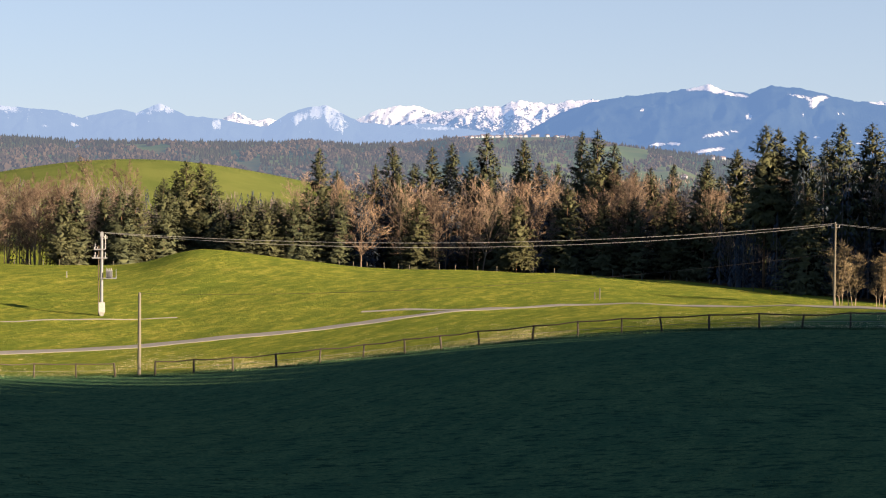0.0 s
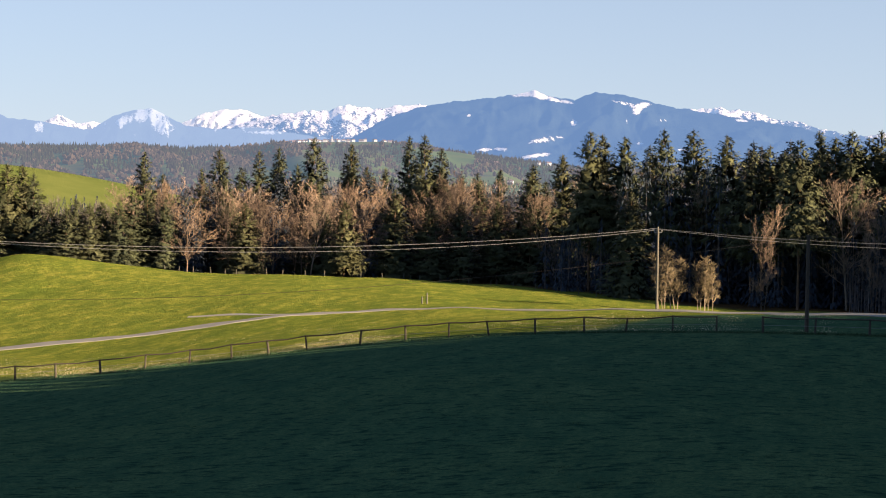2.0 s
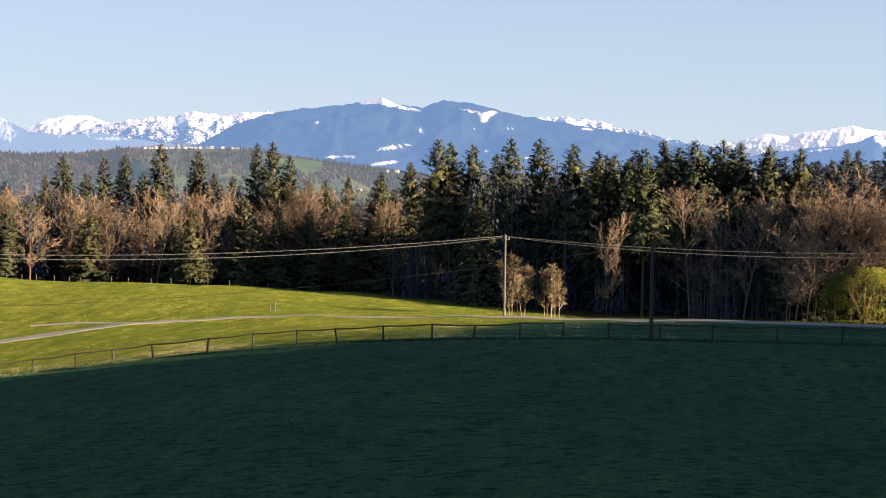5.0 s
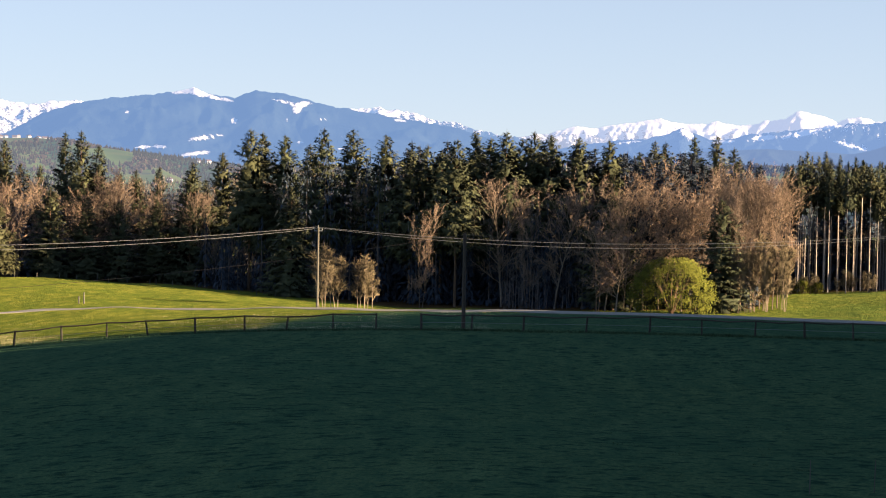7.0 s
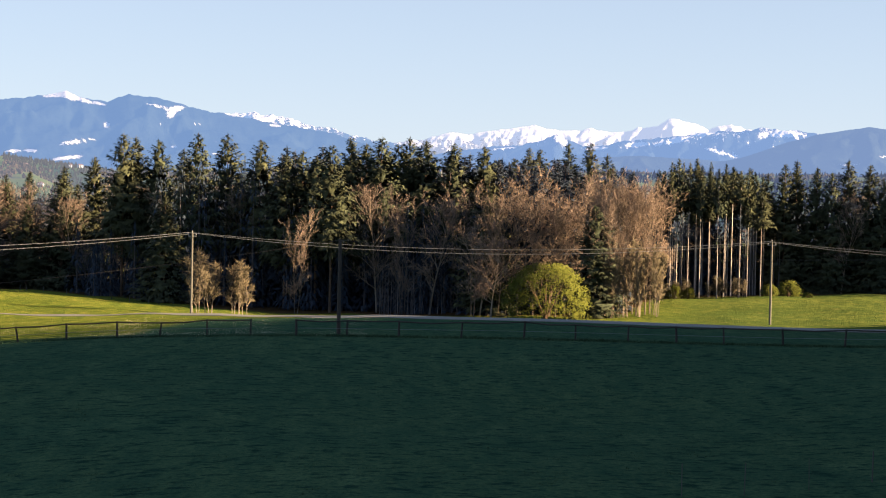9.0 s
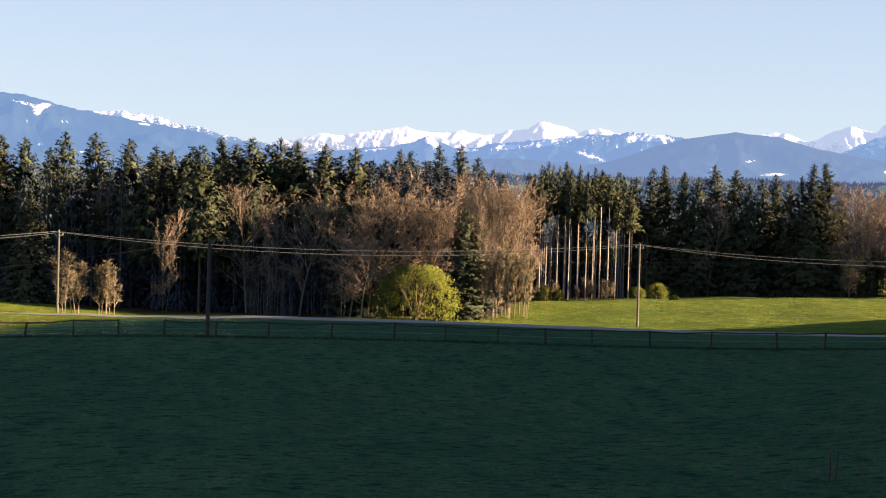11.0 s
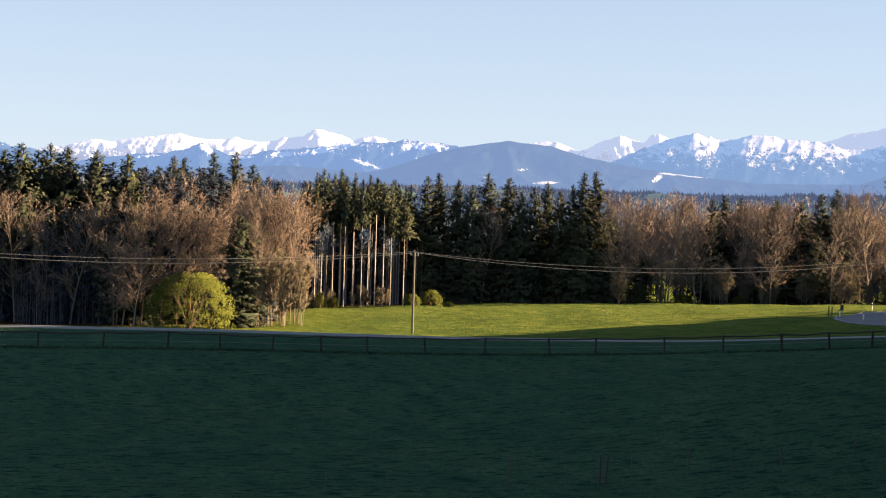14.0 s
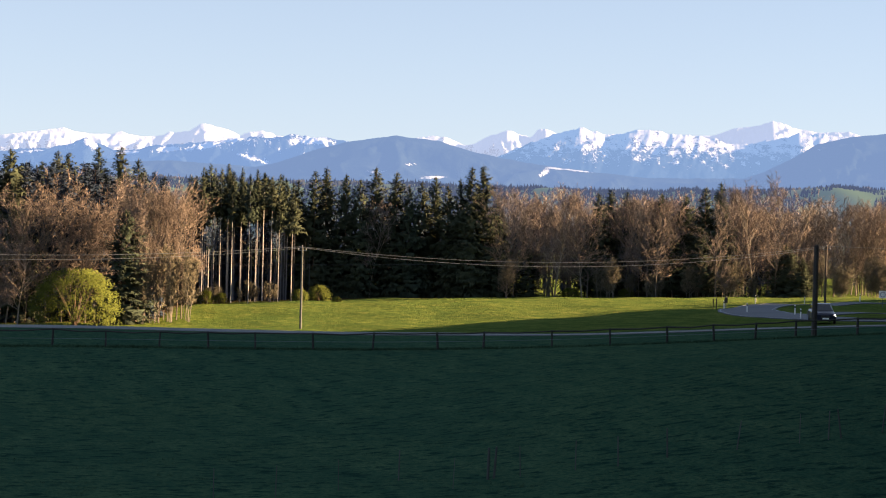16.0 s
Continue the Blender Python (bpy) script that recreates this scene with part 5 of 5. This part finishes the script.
sign = tagged(new("road_sign"), "square white road sign on a grey post", "sign")
sign.matrix_basis = Matrix.Translation(spot(31.4, 212, -0.1)) @ Matrix.Rotation(radians(-31.4), 4, "Z")
bm = bmesh.new()
tube(bm, [Vector((0, 0.04, 0)), Vector((0, 0.04, 2.0))], [0.035, 0.035], 8)
part("post", bm, STEEL, sign)
part("panel", bevelled_box((0.85, 0.03, 0.85), (0, 0, 1.15), 0.01), WHITE, sign)
bm = bmesh.new()
for r0, r1 in ((0.32, 0.24),):
    inner, outer = ([bm.verts.new((math.cos(t) * r, -0.022, 1.575 + math.sin(t) * r)) for t in [2 * math.pi * k / 24 for k in range(24)]] for r in (r1, r0))
    for k in range(24):
        bm.faces.new((inner[k], outer[k], outer[(k + 1) % 24], inner[(k + 1) % 24]))
part("ring", bm, plain("grey_ring", (0.2, 0.2, 0.2), (0.3, 0.3, 0.3)), sign)


# ---- stakes ----
def stake(name, az, d, height, radius, material, label, group, tilt=0.0):
    bm = bmesh.new()
    p = spot(az, d, -0.15)
    top = p + Vector((tilt * math.cos(radians(az)), -tilt * math.sin(radians(az)), height + 0.15))
    rings = tube(bm, [p, p.lerp(top, 0.6), top], [radius, radius * 0.95, radius * 0.8], 6)
    bm.faces.new(rings[-1])
    tagged(part(name, bm, material, None), label, "fence post", group)
    return top


NEAR = [(10.3, 58, 0.02), (12.28, 59.2, 0.02), (14.3, 61, 0.015), (16.23, 63.2, 0.03), (17.99, 61, 0.015), (19.11, 62.7, 0.06), (19.3, 62.9, 0.05), (20.16, 63, 0.02), (21.92, 63.7, 0.025), (23.29, 64, 0.03), (24.85, 65.2, 0.035), (27.02, 66.2, 0.03), (28.98, 67.2, 0.02), (29.87, 67.7, 0.03), (30.28, 68, 0.035), (31.5, 69, 0.03), (33.4, 70, 0.03)]
tilts = random.Random(4)
wire_tops = []
for az, d, r in NEAR:
    wire_tops.append(stake("electric_fence_post", az, d, 1.08 if r < 0.045 else 1.12, r, POLE, "slim weathered electric fence stake in the grass", "electric fence stakes", tilts.gauss(0, 0.05) + (0.16 if 26.5 < az < 27.5 else -0.2 if 30 < az < 30.5 else 0)))
# Two plain posts stand in for a two-legged board seen from its side.
for az in (26.16, 26.26):
    stake("gate_post", az, 206, 1.25, 0.07, DARK_POLE, "thin dark upright post at the field's corner", "gate posts")
CREST = [-33.1, -32.4, -31.57, -31.1, -30.67, -30.18, -29.57, -28.52, -21.34, -20.89, -20.44, -19.89, -19.43, -19.08, -18.12, -17.6, -16.88, -16.25, -15.09, -14.4, -13.7, -13.18, -12.54, -12.18, -11.6, -10.89, -10.7, -10.17, -9.46, -8.74, -8.06, -7.5, -6.9]
for az in CREST:
    d = float(np.interp(az, [-33, -28, -21, -15, -10, -7], [318, 316, 312, 314, 308, 284]))
    stake("pasture_fence_post", az, d, tilts.uniform(0.8, 1.1) if az != -12.54 else 1.5, 0.07, POLE, "weathered pasture fence post along the meadow's crest", "pasture fence posts", tilts.gauss(0, 0.04))
for az, h in ((-12.94, 1.35), (-13.1, 0.85)):
    stake("marker_post", az, 212, h, 0.085, POLE, "short pale wooden marker post in the meadow", "marker posts")
stake("marker_stake", -29.95, 262, 0.9, 0.06, CREAM, "small pale marker stake in the meadow", "marker posts")


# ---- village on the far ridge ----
# Village colours, with the haze mixed in as glow.
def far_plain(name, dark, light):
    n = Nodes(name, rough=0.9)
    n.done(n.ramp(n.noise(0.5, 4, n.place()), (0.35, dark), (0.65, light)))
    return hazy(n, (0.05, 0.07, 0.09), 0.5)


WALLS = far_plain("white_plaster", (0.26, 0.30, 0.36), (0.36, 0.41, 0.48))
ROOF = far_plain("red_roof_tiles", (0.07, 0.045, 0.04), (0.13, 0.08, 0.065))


def house(az, d, width, depth, height, turn, tower=0.0):
    base = tagged(new("house"), "far white house with a red-brown gabled roof", "house", "houses of the far village")
    r = radians(az)
    base.matrix_basis = Matrix.Translation((d * math.sin(r), d * math.cos(r), float(far_height(az, d)) - 0.5)) @ Matrix.Rotation(radians(turn - az), 4, "Z")
    bm = bmesh.new()
    box(bm, (width, depth, height), (0, 0, 0))
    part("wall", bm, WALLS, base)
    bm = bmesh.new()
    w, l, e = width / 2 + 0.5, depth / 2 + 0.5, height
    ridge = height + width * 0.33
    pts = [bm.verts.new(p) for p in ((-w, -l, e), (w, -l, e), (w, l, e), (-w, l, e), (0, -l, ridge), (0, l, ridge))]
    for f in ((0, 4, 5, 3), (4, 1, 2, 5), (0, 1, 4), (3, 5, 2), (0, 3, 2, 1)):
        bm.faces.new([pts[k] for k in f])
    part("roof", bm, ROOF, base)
    if tower:
        tagged(base, "far white village church with a slim tower")
        bm = bmesh.new()
        box(bm, (2.4, 2.4, tower), (-width, 0, 0))
        part("tower", bm, WALLS, base)
        bm = bmesh.new()
        tube(bm, [Vector((-width, 0, tower)), Vector((-width, 0, tower + 4.5))], [1.6, 0.1], 8)
        part("spire", bm, ROOF, base)


town = random.Random(12)
for az, d in ((-19.4, 3250), (-18.3, 3300), (-17.5, 3310), (-17.0, 3330), (-16.6, 3300), (-15.7, 3330), (-15.4, 3290), (-15.1, 3335), (-14.7, 3310), (-13.9, 3340), (-13.6, 3310), (-13.3, 3335), (-13.0, 3320), (-12.7, 3345), (-12.4, 3300), (-12.0, 3330), (-11.7, 3310), (-10.8, 3000), (-30.4, 3050), (-29.6, 3080), (-10.3, 2500), (-5.2, 3200), (30.8, 3200), (-16.3, 3345), (-15.0, 3290), (-14.4, 3345), (-14.2, 3325), (-14.05, 3300), (-13.75, 3352), (-13.15, 3300), (-12.95, 3290), (-12.3, 3325), (-12.1, 3295), (-11.85, 3340), (-11.5, 3345), (-16.9, 3348), (-17.3, 3285), (-15.55, 3350), (-9.4, 3050), (-9.1, 3060), (-13.45, 3290), (-12.85, 3350), (-12.2, 3350), (-12.55, 3270), (-11.3, 3320)):
    az = az - 4.2 if -13.6 < az < -11 else az
    house(az, d, town.uniform(6, 8.5), town.uniform(7, 11), town.uniform(3.2, 5), town.uniform(0, 180))
house(-16.05, 3330, 5, 9, 4.5, 80, 10)


# ---- car on the road ----
def car(az, d, turn):
    paint = plain("dark_blue_paint", (0.012, 0.015, 0.03), (0.02, 0.025, 0.045), 2.0, rough=0.25)
    glass = plain("car_glass", (0.02, 0.025, 0.03), (0.04, 0.045, 0.05), 2.0, rough=0.05)
    lamp = Nodes("headlight", rough=0.2)
    lamp.set(lamp.bsdf, "Emission Color", (1.0, 0.95, 0.85, 1))
    lamp.set(lamp.bsdf, "Emission Strength", 1.6)
    lamp_mat = lamp.done((0.8, 0.8, 0.8))
    base = tagged(new("car"), "dark blue estate car with its headlights on", "car")
    base.matrix_basis = Matrix.Translation(spot(az, d, 0.08)) @ Matrix.Rotation(radians(turn), 4, "Z") @ Matrix.Scale(1.08, 4)

    def hull(sections, name, material, parent=base):
        """A body lofted through cross-sections (y, half width, low z, high z)."""
        bm = bmesh.new()
        rings = []
        for y, w, lo, hi in sections:
            r = min(0.14, (hi - lo) * 0.3)
            rings.append([bm.verts.new(p) for p in ((-w + 0.04, y, lo), (w - 0.04, y, lo), (w, y, lo + r), (w, y, hi - r), (w - r, y, hi), (-w + r, y, hi), (-w, y, hi - r), (-w, y, lo + r))])
        for a, b in zip(rings, rings[1:]):
            for k in range(8):
                bm.faces.new((a[k], a[(k + 1) % 8], b[(k + 1) % 8], b[k]))
        bm.faces.new(rings[0][::-1])
        bm.faces.new(rings[-1])
        return part(name, bm, material, parent)

    hull(((-2.3, 0.72, 0.35, 0.72), (-2.15, 0.86, 0.25, 0.86), (-1.1, 0.9, 0.22, 1.0), (0.0, 0.91, 0.22, 1.02), (1.6, 0.9, 0.22, 1.04), (2.15, 0.86, 0.3, 1.0), (2.25, 0.78, 0.4, 0.9)), "body", paint)
    hull(((-1.05, 0.76, 0.98, 1.02), (-0.35, 0.7, 1.0, 1.46), (0.3, 0.69, 1.0, 1.52), (1.6, 0.68, 1.0, 1.48), (2.1, 0.72, 0.98, 1.06)), "glasshouse", glass)
    hull(((-0.3, 0.68, 1.46, 1.5), (0.3, 0.67, 1.5, 1.56), (1.65, 0.66, 1.46, 1.52)), "roof", paint)
    for x in (-0.62, 0.62):
        part("headlight", bevelled_box((0.36, 0.1, 0.15), (x, -2.2, 0.62), 0.03), lamp_mat, base, "lit headlight")
    part("grille", bevelled_box((0.7, 0.06, 0.2), (0, -2.29, 0.48), 0.02), BLACK, base)
    part("plate", bevelled_box((0.5, 0.02, 0.11), (0, -2.325, 0.38), 0.005), WHITE, base)
    for x in (-0.82, 0.82):
        for y in (-1.4, 1.4):
            bm = bmesh.new()
            rings = tube(bm, [Vector((x - 0.1, y, 0.32)), Vector((x - 0.08, y, 0.32)), Vector((x + 0.08, y, 0.32)), Vector((x + 0.1, y, 0.32))], [0.27, 0.32, 0.32, 0.27], 16)
            wheel = part("tyre", bm, BLACK, base)
            bm = bmesh.new()
            rings = tube(bm, [Vector((x - 0.105, y, 0.32)), Vector((x + 0.105, y, 0.32))], [0.21, 0.21], 14)
            bm.faces.new(rings[0][::-1])
            bm.faces.new(rings[1])
            part("rim", bm, STEEL, wheel)


car(29.55, 157, -22)


# ---- grass tufts and flowers ----
def scatter(name, count, place, size, material, label, category, seed, blades=5):
    """Small upright blades, joined; place(rnd) gives heading and distance."""
    rnd = random.Random(seed)
    az, d, h, t, w = [], [], [], [], []
    for k in range(count):
        a, dd = place(rnd)
        hh = rnd.uniform(*size)
        for b in range(blades):
            az.append(a + rnd.gauss(0, 16.0 / dd))
            d.append(dd + rnd.gauss(0, 0.12))
            h.append(hh * rnd.uniform(0.6, 1.1))
            t.append(rnd.uniform(0, 6.283))
            w.append(rnd.uniform(0.02, 0.05))
    az, d, h, t, w = (np.array(v) for v in (az, d, h, t, w))
    r = np.radians(az)
    x, y, z = d * np.sin(r), d * np.cos(r), land(az, d) - 0.03
    lean = h * 0.5
    v = np.stack([np.stack([x + w * np.cos(t), y + w * np.sin(t), z], -1), np.stack([x - w * np.cos(t), y - w * np.sin(t), z], -1), np.stack([x + lean * np.sin(t), y - lean * np.cos(t), z + h], -1)], 1).reshape(-1, 3)
    f = np.arange(len(v)).reshape(-1, 3)
    return tagged(mesh_object(name, v.tolist(), f.tolist(), material), label, category, kind="stuff")


BLADES = foliage("grass_blades", (0.026, 0.066, 0.040), (0.044, 0.094, 0.050), 0.0)
PETALS = foliage("petals", (0.4, 0.4, 0.3), (0.62, 0.6, 0.45), 0.0)


def pasture(rnd):
    while True:
        a, d = rnd.uniform(-34, 34), 48 + 80 * rnd.random() ** 0.8
        if noise.noise(Vector((d * math.sin(math.radians(a)) * 0.35, d * math.cos(math.radians(a)) * 0.5, 2.0))) > rnd.uniform(-0.1, 0.5):
            return a, d


def fence_strip(rnd):
    a = rnd.uniform(-33, 33)
    return a, fence_distance(a) + rnd.gauss(0, 0.35)


def flowering(rnd):
    while True:
        a = rnd.uniform(-34, 0)
        d = fence_distance(a) + abs(rnd.gauss(0, 16))
        if noise.noise(Vector((a * 0.35, d * 0.06, 5.0))) > rnd.uniform(-0.2, 0.45):
            return a, d


scatter("grass_tufts", 3500, pasture, (0.04, 0.10), BLADES, "tufts of rough pasture grass", "grass", 51, 12)
scatter("grass_strip", 6500, fence_strip, (0.10, 0.24), BLADES, "longer unmown grass along the paddock fence", "grass", 52)
scatter("meadow_flowers", 4800, flowering, (0.04, 0.08), PETALS, "small white and yellow meadow flowers", "flowers", 53)
